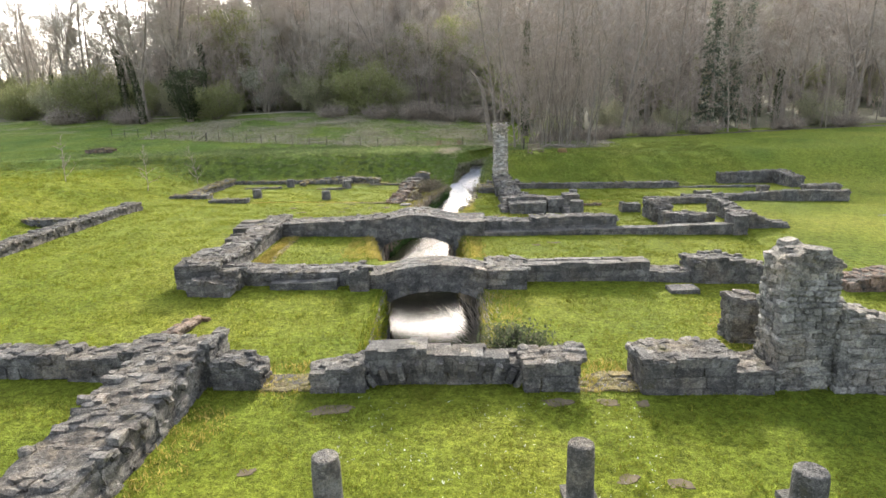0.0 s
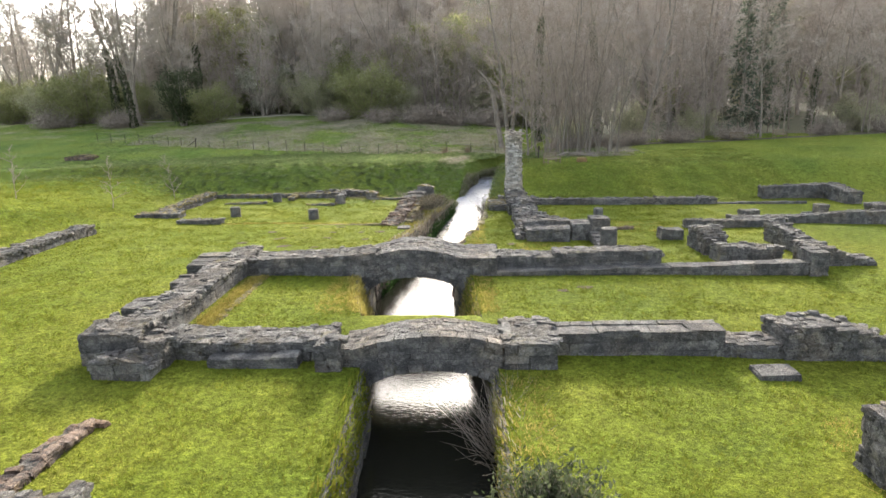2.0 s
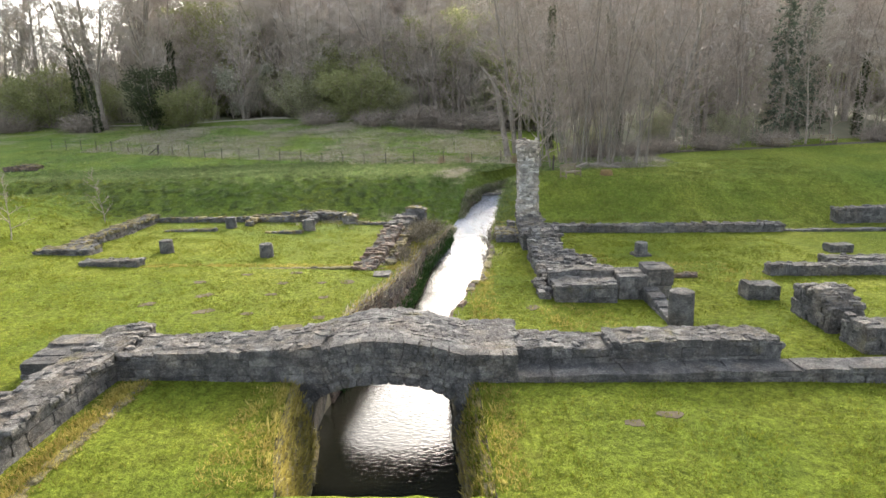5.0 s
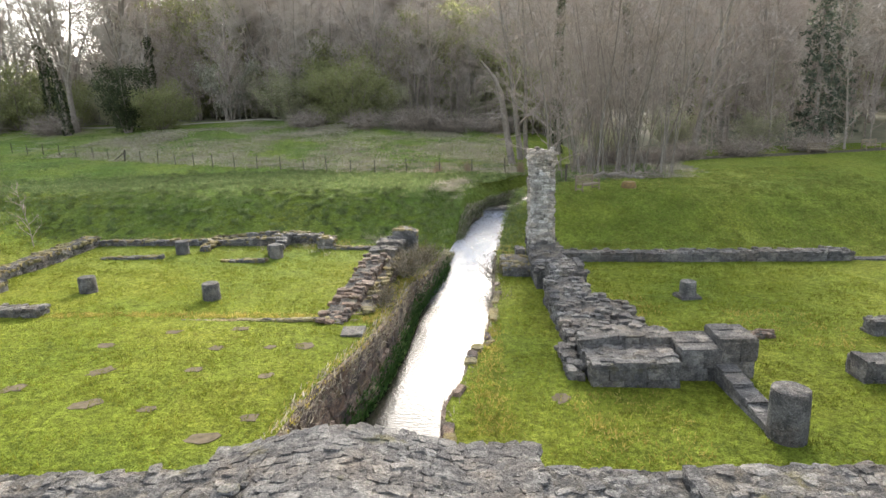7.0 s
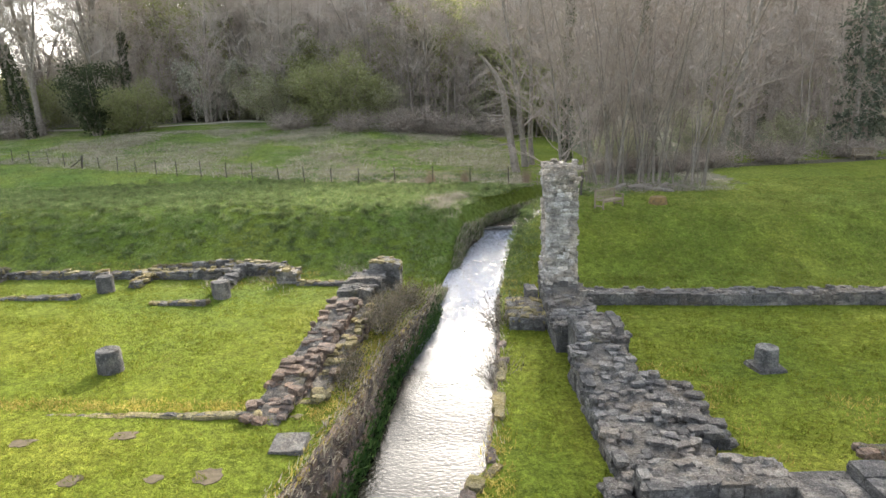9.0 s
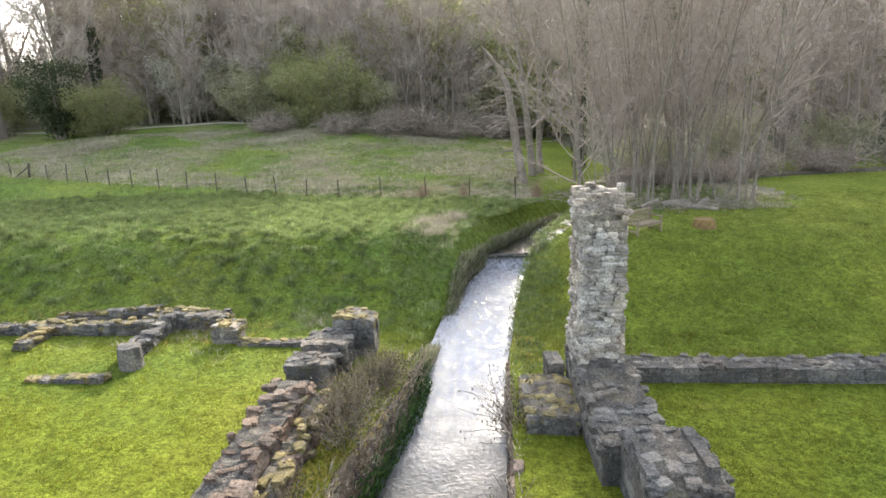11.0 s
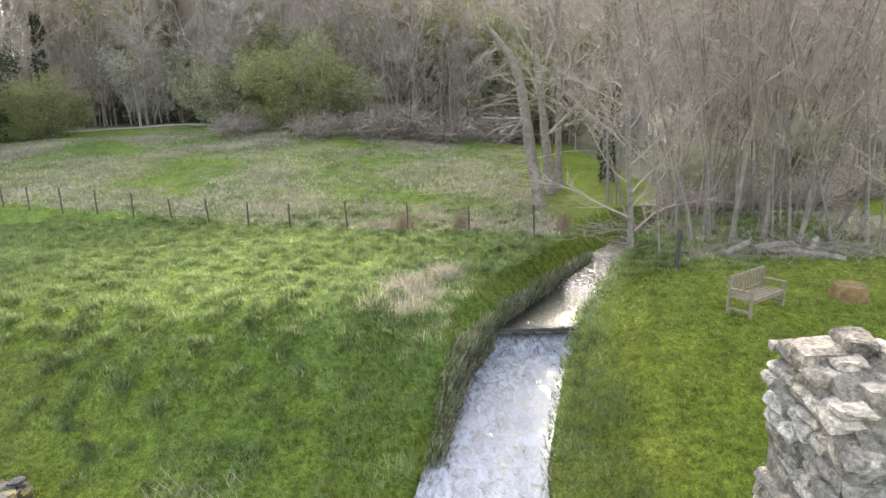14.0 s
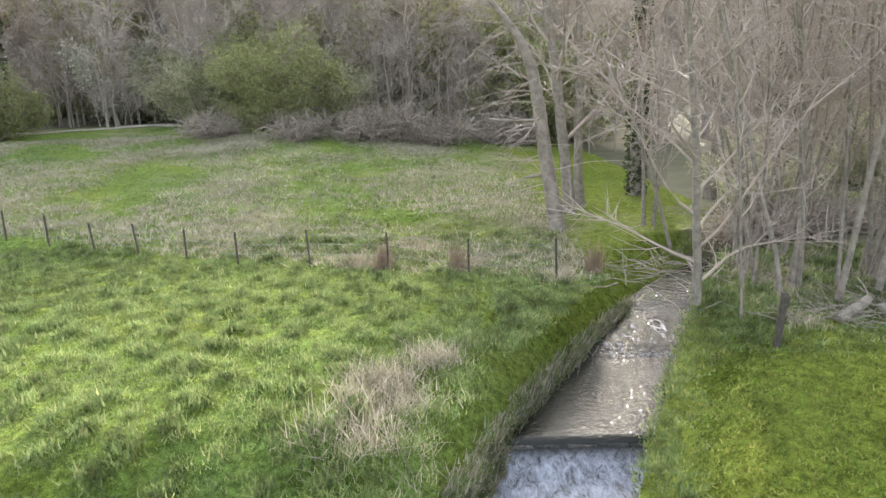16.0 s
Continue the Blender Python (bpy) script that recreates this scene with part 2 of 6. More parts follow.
def left_edge(y):
    return steps(y, (12, -2.35), (18.5, -2.5), (22.3, -3.1), (23.5, -3.5), (26.4, -3.95), (29.8, -3.6), (32, -3.32), (34.6, -2.68), (37.5, -2.3), (41, -2.05), (44.3, -1.2), (47.5, -0.6),
                 (50.3, -0.15), (52, 0.12), (53.5, 0.45), (55.5, 1.25), (57.3, 2.3), (59.3, 3.55), (61.5, 5.0), (63.5, 6.5), (65.5, 8.4), (66.6, 12), (67.6, 20), (70, 40))


def right_edge(y):
    return steps(y, (12, 0.8), (18.5, 0.8), (22.3, 0.5), (26.2, 0.3), (27.0, -0.1), (29.0, -0.36), (31.1, -0.33), (32.8, 0.1), (34.4, 0.27), (34.75, 0.62), (37, 0.88), (40.6, 1.2), (44, 1.4), (47.0, 1.6),
                 (50.2, 2.05), (52, 2.55), (53.4, 3.1), (54.9, 3.8), (57.5, 5.0), (59.7, 6.2), (62, 7.5), (63.8, 8.8), (64.8, 11.7), (65.6, 17), (66.6, 25), (70, 50))


def batter(y):
    """How far the foot of the left wall stands out from its top."""
    return 0.16 + 0.4 * soft((y - 21) / 1.5) * soft((27.5 - y) / 1.2) + 0.2 * soft((y - 28) / 4) * soft((47 - y) / 3) + 0.05 * soft((y - 46) / 4)


def lip(y):
    """How far the left bank sinks towards the stream."""
    return 1.25 * soft((y - 46) / 4)


def right_batter(y):
    """The same for the right bank."""
    return 0.15 + 0.5 * soft((y - 21) / 1.5) * soft((27.5 - y) / 1.2)


def water_level(y):
    return steps(y, (0, -1.6), (38, -1.6), (42, -1.42), (46, -1.18), (50, -0.92), (52, -0.78), (55.05, -0.6), (55.2, -0.5), (55.4, -0.12), (58.9, -0.1), (59.15, 0.02),
                 (61.5, 0.05), (61.7, 0.2), (80, 0.25))


def free(x, y, gap=0.15):
    return x < left_edge(y) - gap or x > right_edge(y) + gap or y < 12.4


def link_mesh(name, verts, faces, material, parent=None, label="", smooth=False):
    me = bpy.data.meshes.new(name)
    me.from_pydata(verts, [], faces)
    me.materials.append(material)
    if smooth:
        me.polygons.foreach_set("use_smooth", [True] * len(me.polygons))
    me.update()
    ob = new(name, me)
    if parent is not None:
        ob.parent = parent
    if label:
        ob["label"] = label
    return ob


def build_ground():
    ys = [-60, -30, -10, 0] + [2 + 0.4 * i for i in range(26)] + [12.48, 12.5]
    y = 12.8
    while y < 70:
        ys.append(y)
        y += 0.3
    ys += [70 + 0.8 * i for i in range(50)] + [112 + 4 * i for i in range(35)] + [260, 330, 450, 700, 1200, 2500]
    side = [0.0, 0.03, 0.1]
    d = 0.35
    while d < 30:
        side.append(d)
        d += 0.32 + 0.02 * d
    side += [33, 38, 45, 55, 70, 90, 120, 170, 250, 400, 800, 2500]
    verts, faces = [], []
    n = 0
    for y in ys:
        a, b = left_edge(y), right_edge(y)
        fade = soft((68.6 - y) / 1.5) * soft((16 - 0.5 * (a + b)) / 4) if y >= 12.49 else 0.0
        row = [(a - s, None) for s in reversed(side)]
        bed = [(a + batter(y), 1), (a + 0.5 * (b - a), 1), (b - right_batter(y), 1)]
        row += bed + [(b + s, None) for s in side]
        n = len(row)
        for x, low in row:
            g = ground(x, y)
            if low:
                g += fade * (water_level(y) - 0.5 - g)
            else:
                edge = (a - x) if x < (a + b) / 2 else (x - b)
                if y > 46:
                    g -= (lip(y) if x < (a + b) / 2 else 0.85 * soft((y - 46) / 4)) * fade * (1 - soft(edge / 2.0))
            verts.append((x, y, g))
    k = len(side)
    ground_faces, bed_faces = [], []
    for j in range(len(ys) - 1):
        for i in range(n - 1):
            f = (j * n + i, j * n + i + 1, (j + 1) * n + i + 1, (j + 1) * n + i)
            (bed_faces if k - 1 <= i <= k + 2 and ys[j] >= 12.45 and ys[j] < 72 else ground_faces).append(f)
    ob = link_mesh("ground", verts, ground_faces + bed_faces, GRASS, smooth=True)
    ob.data.materials.append(EARTH)
    ob.data.materials.append(LITTER)

    def shade(f):
        x, y, _ = verts[f[0]]
        edge = 99 - 27 * soft((x - 7) / 8) + 0.06 * max(0.0, x - 15) + 2.5 * noise.noise((x * 0.08, y * 0.08, 5))
        coppice = 7.8 < x < 15.5 and y > 60.2 - 0.15 * (x - 6) + 0.8 * noise.noise((x * 0.7, y * 0.7, 2))
        return 2 if y > edge or coppice else 0

    idx = [shade(f) for f in ground_faces] + [1] * len(bed_faces)
    ob.data.polygons.foreach_set("material_index", idx)
    tagged(ob, "sunlit spring grass with mossy patches round a stream cut", "ground", kind="structure")


build_ground()


def build_water():
    ys = [11.9 + 0.25 * i for i in range(228)]
    verts, faces = [], []
    m = 9
    for y in ys:
        a, b = left_edge(y) - 0.2, right_edge(y) + 0.2
        for i in range(m):
            x = a + (b - a) * i / (m - 1)
            z = water_level(y)
            if 38 < y < 55.0:
                z += 0.05 * noise.noise((x * 2.2, y * 1.6, 0)) * soft((y - 38) / 6)
            verts.append((x, y, z))
    for j in range(len(ys) - 1):
        for i in range(m - 1):
            faces.append((j * m + i, j * m + i + 1, (j + 1) * m + i + 1, (j + 1) * m + i))
    ob = link_mesh("water", verts, faces, WATER, smooth=True)
    tagged(ob, "shallow stream with white cascade below a low weir", "stream", kind="structure")


build_water()

# ---- masonry ----


def stone_shape(seed, jitter):
    """A block with worn edges; with more jitter, a lumpy rubble stone."""
    rng = random.Random(seed)
    bm = bmesh.new()
    bmesh.ops.create_cube(bm, size=1.0)
    bmesh.ops.subdivide_edges(bm, edges=bm.edges[:], cuts=1, use_grid_fill=True)
    squared = jitter < 0.08
    for v in bm.verts:
        far = sum(abs(c) > 0.4 for c in v.co)
        v.co *= (1.0 if far == 1 else 0.985 if far == 2 else 0.955) if squared else (1.05 if far == 1 else 0.97 if far == 2 else 0.87)
        v.co += Vector([rng.uniform(-jitter, jitter) * 0.62 for _ in range(3)])
    me = bpy.data.meshes.new("stone")
    bm.to_mesh(me)
    bm.free()
    return me


SHAPES = {}
for _style, _mat, _j in (("ashlar", STONE, 0.05), ("rubble", STONE, 0.13), ("pale", RUBBLE, 0.14), ("red", BRICKY, 0.12), ("mossy", MOSSY, 0.14), ("grey", GREY_RUBBLE, 0.13)):
    SHAPES[_style] = []
    for _i in range(9):
        _me = stone_shape(_i * 7 + len(_style), _j)
        _me.materials.append(_mat)
        SHAPES[_style].append(_me)


def stone(parent, style, rng, centre, size, rz=0.0, tilt=0.0, name="stone"):
    ob = new(name, rng.choice(SHAPES[style]))
    ob.parent = parent
    m = Matrix.Translation(centre) @ Euler((rng.uniform(-tilt, tilt), rng.uniform(-tilt, tilt), rz + rng.uniform(-tilt, tilt))).to_matrix().to_4x4()
    ob.matrix_basis = m @ Matrix.Diagonal((*size, 1))
    return ob


LUMPS = []
for _me in SHAPES["rubble"]:
    LUMPS.append(([v.co.copy() for v in _me.vertices], [tuple(p.vertices) for p in _me.polygons]))


class Rubble:
    """Small bedded stones, too many and too worn to tell apart, in one mesh."""

    def __init__(self, rng):
        self.v, self.f, self.rng = [], [], rng

    def add(self, centre, size, lean=(0.0, 0.0)):
        rng = self.rng
        cv, cf = rng.choice(LUMPS)
        m = Matrix.Translation(centre) @ Euler((lean[0] + rng.gauss(0, 0.05), lean[1] + rng.gauss(0, 0.05), rng.uniform(-0.45, 0.45))).to_matrix().to_4x4() @ Matrix.Diagonal((*size, 1))
        b = len(self.v)
        self.v += [m @ c for c in cv]
        self.f += [tuple(b + i for i in f) for f in cf]

    def link(self, name, material, parent):
        if self.f:
            ob = link_mesh(name, [tuple(v) for v in self.v], self.f, material, parent)
            ob["kind"] = "stuff"


def ruin(label, x0, x1, y0, y1, tops, style="ashlar", course=0.23, length=0.52, base=None, rag=0.05, name="ruined_wall", category="wall",
         sides="fl", cap="slab", seed=0, lift=0.0, turn=0.0, along=None, top_style=None):
    """A length of ruined masonry: a core with face stones and a ragged top. tops: heights above the ground along its longer side, evenly spaced.
    sides: f the near face, l the face towards the stream, e the ends."""
    rng = random.Random(seed * 977 + int(x0 * 31) + int(y0 * 17) + 5000)
    cx, cy = (x0 + x1) / 2, (y0 + y1) / 2
    g = (ground(cx, cy) if base is None else base) + lift
    lx, ly = (x1 - x0) / 2, (y1 - y0) / 2
    if along is None:
        along = lx >= ly
    tops = list(tops) if isinstance(tops, (list, tuple)) else [tops, tops]

    def top(x, y):
        s = (x + lx) / (2 * lx) if along else (y + ly) / (2 * ly)
        s = max(0.0, min(1.0, s)) * (len(tops) - 1)
        i = min(int(s), len(tops) - 2)
        return tops[i] + (tops[i + 1] - tops[i]) * (s - i)

    # core
    verts, faces = [], []
    nx, ny = max(2, int(lx * 2 / 0.13)), max(2, int(ly * 2 / 0.13))
    inset = 0.04
    for j in range(ny + 1):
        for i in range(nx + 1):
            x, y = (-1 + 2 * i / nx) * (lx - inset), (-1 + 2 * j / ny) * (ly - inset)
            verts.append((x, y, top(x, y) - (0.012 if cap == "rough" else 0.05) + (0.05 * noise.noise((x * 3.1 + cx, y * 3.1 + cy, 1)) + rng.uniform(-0.025, 0.03) if cap == "rough" else rng.uniform(-0.015, 0.015))))
    ring = [i for i in range(nx + 1)] + [(j * (nx + 1) + nx) for j in range(1, ny + 1)] + [ny * (nx + 1) + i for i in range(nx - 1, -1, -1)] + [j * (nx + 1) for j in range(ny - 1, 0, -1)]
    for j in range(ny):
        for i in range(nx):
            a = j * (nx + 1) + i
            faces.append((a, a + 1, a + nx + 2, a + nx + 1))
    low = len(verts)
    for i in ring:
        verts.append((verts[i][0], verts[i][1], -0.35))
    for k in range(len(ring)):
        k2 = (k + 1) % len(ring)
        faces.append((ring[k2], ring[k], low + k, low + k2))
    core = link_mesh(name, verts, faces, PALE_CORE if style in ("pale", "grey") else MORTAR)
    core.matrix_basis = pose(cx, cy, g, 0, 0, turn)
    tagged(core, label, category)

    def face(p, q, out):
        """Courses of stones from p to q in plan; out: the outward way."""
        p, q = Vector(p), Vector(q)
        way = (q - p)
        run = way.length
        way.normalize()
        rz = math.atan2(way.y, way.x)
        z = -0.12
        while z < max(tops) - 0.02:
            ch = course * (rng.uniform(0.85, 1.18) if style == "ashlar" else rng.uniform(0.65, 1.4))
            s = -rng.uniform(0, 0.2)
            while s < run - 0.04:
                l = length * rng.uniform(0.6, 1.5) * (1.0 if style == "ashlar" else 0.75)
                s1 = min(run, s + l)
                s0 = max(0.0, s)
                if s1 - s0 > 0.07:
                    c = p + way * (s0 + s1) / 2
                    t = top(c.x, c.y) + rng.uniform(-rag, rag)
                    h = min(ch, t - z)
                    if h > 0.05:
                        proud = rng.uniform(-0.012, 0.02) if style == "ashlar" else rng.uniform(-0.02, 0.05) if style != "pale" else rng.uniform(-0.045, 0.06)
                        if style in ("pale", "grey"):
                            proud += 0.10 * noise.noise((z * 1.3, c.x * 1.5 + out[0] * 5, c.y * 1.5 + cx))
                        gap = 0.008 if style == "ashlar" else 0.005 if style in ("pale", "grey") else -0.012
                        depth = 0.2
                        at = c + Vector(out) * (proud - depth / 2)
                        stone(core, style, rng, (at.x, at.y, z + h / 2), (s1 - s0 - gap, depth, (h - gap) * (rng.uniform(0.9, 1.25) if style == "pale" else 1.0)), rz, 0.012 if style == "ashlar" else 0.06 if style != "pale" else 0.1)
                s += l
            z += ch

    if "f" in sides:
        face((-lx, -ly), (lx, -ly), (0, -1))
    if "l" in sides:
        if cx < 0:
            face((lx, -ly), (lx, ly), (1, 0))
        else:
            face((-lx, -ly), (-lx, ly), (-1, 0))
    if "e" in sides:
        if cx < 0:
            face((-lx, -ly), (-lx, ly), (-1, 0))
        else:
            face((lx, -ly), (lx, ly), (1, 0))
    if "b" in sides:
        face((-lx, ly), (lx, ly), (0, 1))
    # top stones
    if cap == "rough":
        kind = top_style or ("rubble" if style == "ashlar" else style)
        heap = Rubble(rng)
        y = -ly + 0.02
        while y < ly - 0.04:
            dy = rng.uniform(0.11, 0.24)
            x = -lx - rng.uniform(0, 0.1)
            while x < lx - 0.03:
                dx = rng.uniform(0.11, 0.30) * (1.7 if rng.random() < 0.1 else 1.0)
                xc, yc = min(lx - 0.05, max(-lx + 0.05, x + dx / 2)), min(ly - 0.05, y + dy / 2)
                if rng.random() < 0.86:
                    edge = min(lx - abs(xc), ly - abs(yc)) < 0.2
                    t = top(xc, yc) + rng.uniform(-1, 0.75) * rag * (1.3 if edge else 0.8) + 0.8 * rag * noise.noise((xc * 1.7 + cx, yc * 1.7 + cy, 6))
                    th = rng.uniform(0.10, 0.17)
                    heap.add((xc, yc, t - th * 0.5), (dx * rng.uniform(0.95, 1.2), dy * rng.uniform(0.95, 1.2), th))
                x += dx
            y += dy
        heap.link("cap_rubble", TOPS[kind], core)
    elif cap:
        step = {"slab": 0.55, "course": 0.65}[cap]
        y = -ly
        while y < ly - 0.06:
            dy = min(ly - y, step * rng.uniform(0.7, 1.25))
            if ly - y - dy < 0.12:
                dy = ly - y
            x = -lx
            while x < lx - 0.06:
                dx = min(lx - x, step * rng.uniform(0.7, 1.7))
                if lx - x - dx < 0.12:
                    dx = lx - x
                xc, yc = x + dx / 2, y + dy / 2
                t = top(xc, yc) + rng.uniform(-rag, rag * 0.7) * 0.5
                th = 0.16
                stone(core, style, rng, (xc, yc, t - th / 2), (dx - 0.006, dy - 0.006, th), 0, 0.02, "cap_stone")
                x += dx
            y += dy
    return core


W = "weathered dark grey limestone "
# first line of walls
ruin(W + "low wall in rough grass", -15.5, -8.7, 12.0, 12.8, [.3, .35, .42], "rubble", cap="rough")
ruin(W + "broken wall stub", -8.7, -7.3, 11.95, 12.75, [.5, .58], "rubble", cap="rough")
ruin(W + "wall junction block with broken top", -7.3, -5.35, 11.7, 12.75, [.85, .85, .75, .95], cap="rough")
ruin(W + "broken wall end", -5.35, -4.3, 11.6, 12.3, [0.58, 0.64, 0.40], "rubble", course=.22, length=.5, cap="rough", rag=.1)
ruin(W + "tumbled rubble wall with ragged top", -6.9, -5.5, 3.5, 11.7, [.6, .62, .68, .72, .85], "rubble", cap="rough", rag=0.1)
ruin("low brown rubble footing in grass", -7.85, -7.45, 13.6, 16.2, [.16, .18, .03], "red", cap="rough")
ruin("mossy worn stone threshold at a doorway", -4.3, -3.2, 11.5, 12.3, .03, "mossy", sides="f", cap="rough", rag=.02, name="threshold")
ruin(W + "stepped doorway pier", -3.2, -2.05, 11.4, 12.2, [0.40, 0.50, 0.64], cap="rough")
ruin(W + "parapet wall of big blocks", -2.05, -.75, 11.75, 12.45, [0.78, 0.82], length=0.5, course=0.33, cap="slab")
_blocked = ruin(W + "wall over a blocked arch with thin upright arch stones", -.75, 1.25, 11.75, 12.45, [0.69, 0.70, 0.67, 0.59, 0.44], length=0.42, course=0.24, cap="slab")
_rg = random.Random(12)
for _i in range(11):
    _a = math.pi * (0.90 - 0.80 * _i / 10)
    _vx, _vz = -.45 + 1.75 * math.cos(_a), .02 + .42 * math.sin(_a)
    _ob = new("voussoir", _rg.choice(SHAPES["ashlar"]))
    _ob.parent = _blocked
    _ob.matrix_basis = Matrix.Translation((_vx - .25, -.41, _vz)) @ Euler((0, math.cos(_a) * .55 + _rg.uniform(-.06, .06), 0)).to_matrix().to_4x4() @ Matrix.Diagonal((.1 + .05 * _rg.random(), .26, .30 + .10 * _rg.random(), 1))
ruin(W + "squared doorway pier", 1.28, 2.45, 11.35, 12.3, [0.64, 0.68], cap="rough")
ruin("mossy worn stone threshold at a doorway", 2.45, 3.7, 11.4, 12.2, .03, "mossy", sides="f", cap="rough", rag=.02, name="threshold")
ruin(W + "thick wall of squared blocks", 3.7, 5.6, 11.3, 12.4, [0.76, 0.78, 0.75], course=.25, length=.6, cap="rough")
ruin(W + "low rubble wall with broken blocks", 5.6, 6.4, 11.3, 12.3, [0.48, 0.56], "rubble", cap="rough")
ruin(W + "tall broken pier of rubble masonry", 6.5, 7.65, 11.5, 12.5, [2.7, 3.0, 2.95, 2.75], "grey", course=.125, length=.3, cap="rough", name="ruined_pier", category="pier", rag=.12)
ruin(W + "broken wall sloping down from the pier", 7.65, 12.5, 11.35, 12.3, [1.9, 1.5, 1.3, 1.25, 1.2], "grey", course=.14, length=.34, cap="rough", rag=.12)
ruin(W + "low rubble beside the pier stub", 7.5, 8.1, 14.3, 15.0, [.6, .35], "rubble", cap="rough", rag=.1)
ruin(W + "broken pier stub", 6.8, 7.5, 14.2, 14.9, [1.15, 1.2], "rubble", course=.2, cap="rough", name="ruined_pier", category="pier")
# second line of walls
ruin(W + "stepped corner buttress", -9.3, -7.9, 18.6, 20.2, [.8, .88, .7], cap="rough", rag=.1)
ruin(W + "stepped buttress foot", -8.7, -7.3, 17.95, 18.6, [.4, .5, .35], cap="rough", rag=.1)
ruin(W + "buttress return", -7.9, -7.2, 18.6, 20.2, [.62, .5], "rubble", cap="rough", rag=.1)
ruin(W + "low wall with broken facing", -7.2, -3.3, 19.0, 20.1, [.55, .46, .44, .48], "rubble", cap="rough")
ruin(W + "projecting foot course", -6.2, -4.0, 18.55, 19.0, [.24, .26], length=.6, cap="slab")
ruin(W + "upright stones at the bridge end", -3.55, -2.95, 18.4, 18.9, [.55, .8], "rubble", cap="rough")
ruin(W + "broad pier beside the bridge", .95, 2.2, 18.6, 20.4, [.6, .62], cap="rough")
ruin(W + "wall with a moulded top course", 2.2, 6.4, 19.35, 20.15, [.62, .6, .6], course=.22, length=.6, cap="course")
ruin(W + "low broken wall", 6.4, 7.8, 19.3, 20.1, [.35, .3], "rubble", cap="rough")
ruin(W + "thick rubble wall block", 7.8, 10.3, 19.2, 20.4, [.75, .8, .7, .45], "rubble", cap="rough", rag=.1)
ruin(W + "fallen slab lying in grass", 6.7, 7.6, 18.1, 18.7, .12, cap="slab", name="stone_slab", category="slab")
ruin("reddish broken rubble wall", 12.4, 15, 18.4, 19.4, [.3, .55, .6], "red", cap="rough")
# third line of walls
ruin(W + "wide wall top with flat slabs", -9.0, -7.95, 20.2, 28.2, [.6, .62, .65], cap="rough", rag=.06)
for _y0, _y1, _x in ((21.6, 22.6, -10.0), (24.0, 24.8, -9.7), (26.3, 27.9, -10.2)):
    ruin(W + "stepped buttress against the wall", _x, -9.0, _y0, _y1, [.4, .5], cap="slab", name="buttress", category="buttress")
ruin("thin mossy kerb of stones along the wall foot", -7.3, -7.16, 20.6, 26.2, [-.01, .02, .0], "mossy", cap="rough", rag=.02)
ruin(W + "wide low wall joining the bridge", -7.95, -3.2, 26.3, 27.7, [.62, .66, .75], cap="rough", rag=.06)
ruin(W + "long plinth course at the wall foot", .9, 12.3, 26.35, 27.0, [.25, .25, .3], length=.8, cap="course")
ruin(W + "stepped broken wall top", 1.2, 3.4, 27.0, 28.1, [.62, .5], cap="rough")
ruin(W + "wall of coursed blocks", 3.4, 7.3, 27.0, 28.0, [.72, .72, .68], cap="rough", rag=.06)
# ruins beside and beyond
ruin(W + "long wall edging the sunken lawn", -19.1, -18.3, 15, 34, [.5, .5, .45, .4], "rubble", cap="rough")
ruin(W + "low spur wall in rough grass", -21.5, -19.1, 28.6, 29.2, [.4, .35], "rubble", cap="rough", top_style="mossy")
ruin(W + "low corner wall", -19.2, -16.6, 39.2, 40.2, [.25, .3], "rubble", cap="rough", top_style="mossy")
ruin(W + "side wall of the roofless room", -18.6, -17.8, 40.2, 48, [.45, .5, .45], "rubble", cap="rough", top_style="mossy")
ruin(W + "low end wall of the roofless room", -17.8, -8.9, 47.75, 48.25, [.36, .28, .22, .28], "rubble", course=.15, length=.3, cap="rough", rag=.09, top_style="mossy")
ruin("mossy broken wall foot on the terrace behind the room", -12.6, -9.3, 48.9, 49.3, [.12, .22, .34], "rubble", cap="rough", rag=.1, top_style="mossy")
ruin("mossy overgrown wall corner behind the room", -9.3, -6.9, 48.2, 48.9, [.42, .5, .42, .4], "rubble", course=.15, length=.3, cap="rough", rag=.1, top_style="mossy")
ruin("pale grey square pier stub with a mossy top", -6.8, -6.05, 47.1, 47.75, [.5, .55, .45], "grey", course=.14, length=.3, cap="rough", rag=.06, top_style="mossy", name="pier_stub", category="pier", sides="fle")
ruin("low kerb of broken stones at the foot of the bank", -6.05, -3.2, 46.9, 47.2, [.16, .12, .14], "rubble", cap="rough", rag=.05, top_style="mossy")
ruin(W + "low footing wall in grass", -15.6, -13.2, 36.9, 37.5, [.25, .22], cap="rough")
ruin("mossy footing course along the lawn edge", -13.2, -4.0, 36.58, 36.78, [-.05, -.02, -.03], "mossy", cap="rough", rag=.02)
ruin(W + "low inner footing wall", -16.2, -13.4, 45.2, 45.5, .12, "rubble", cap="rough", top_style="mossy")
ruin(W + "low inner footing wall", -10.5, -8.6, 44.6, 44.9, .12, "rubble", cap="rough", top_style="mossy")
ruin("low brown overgrown mound of rubble in the meadow", -41.3, -38.3, 66.6, 67.8, [.12, .3, .34, .15], "red", cap="rough", rag=.1, top_style="mossy")
ruin(W + "short spur wall", -12.3, -11.9, 46.6, 47.75, [.2, .3], "rubble", cap="rough", top_style="mossy")
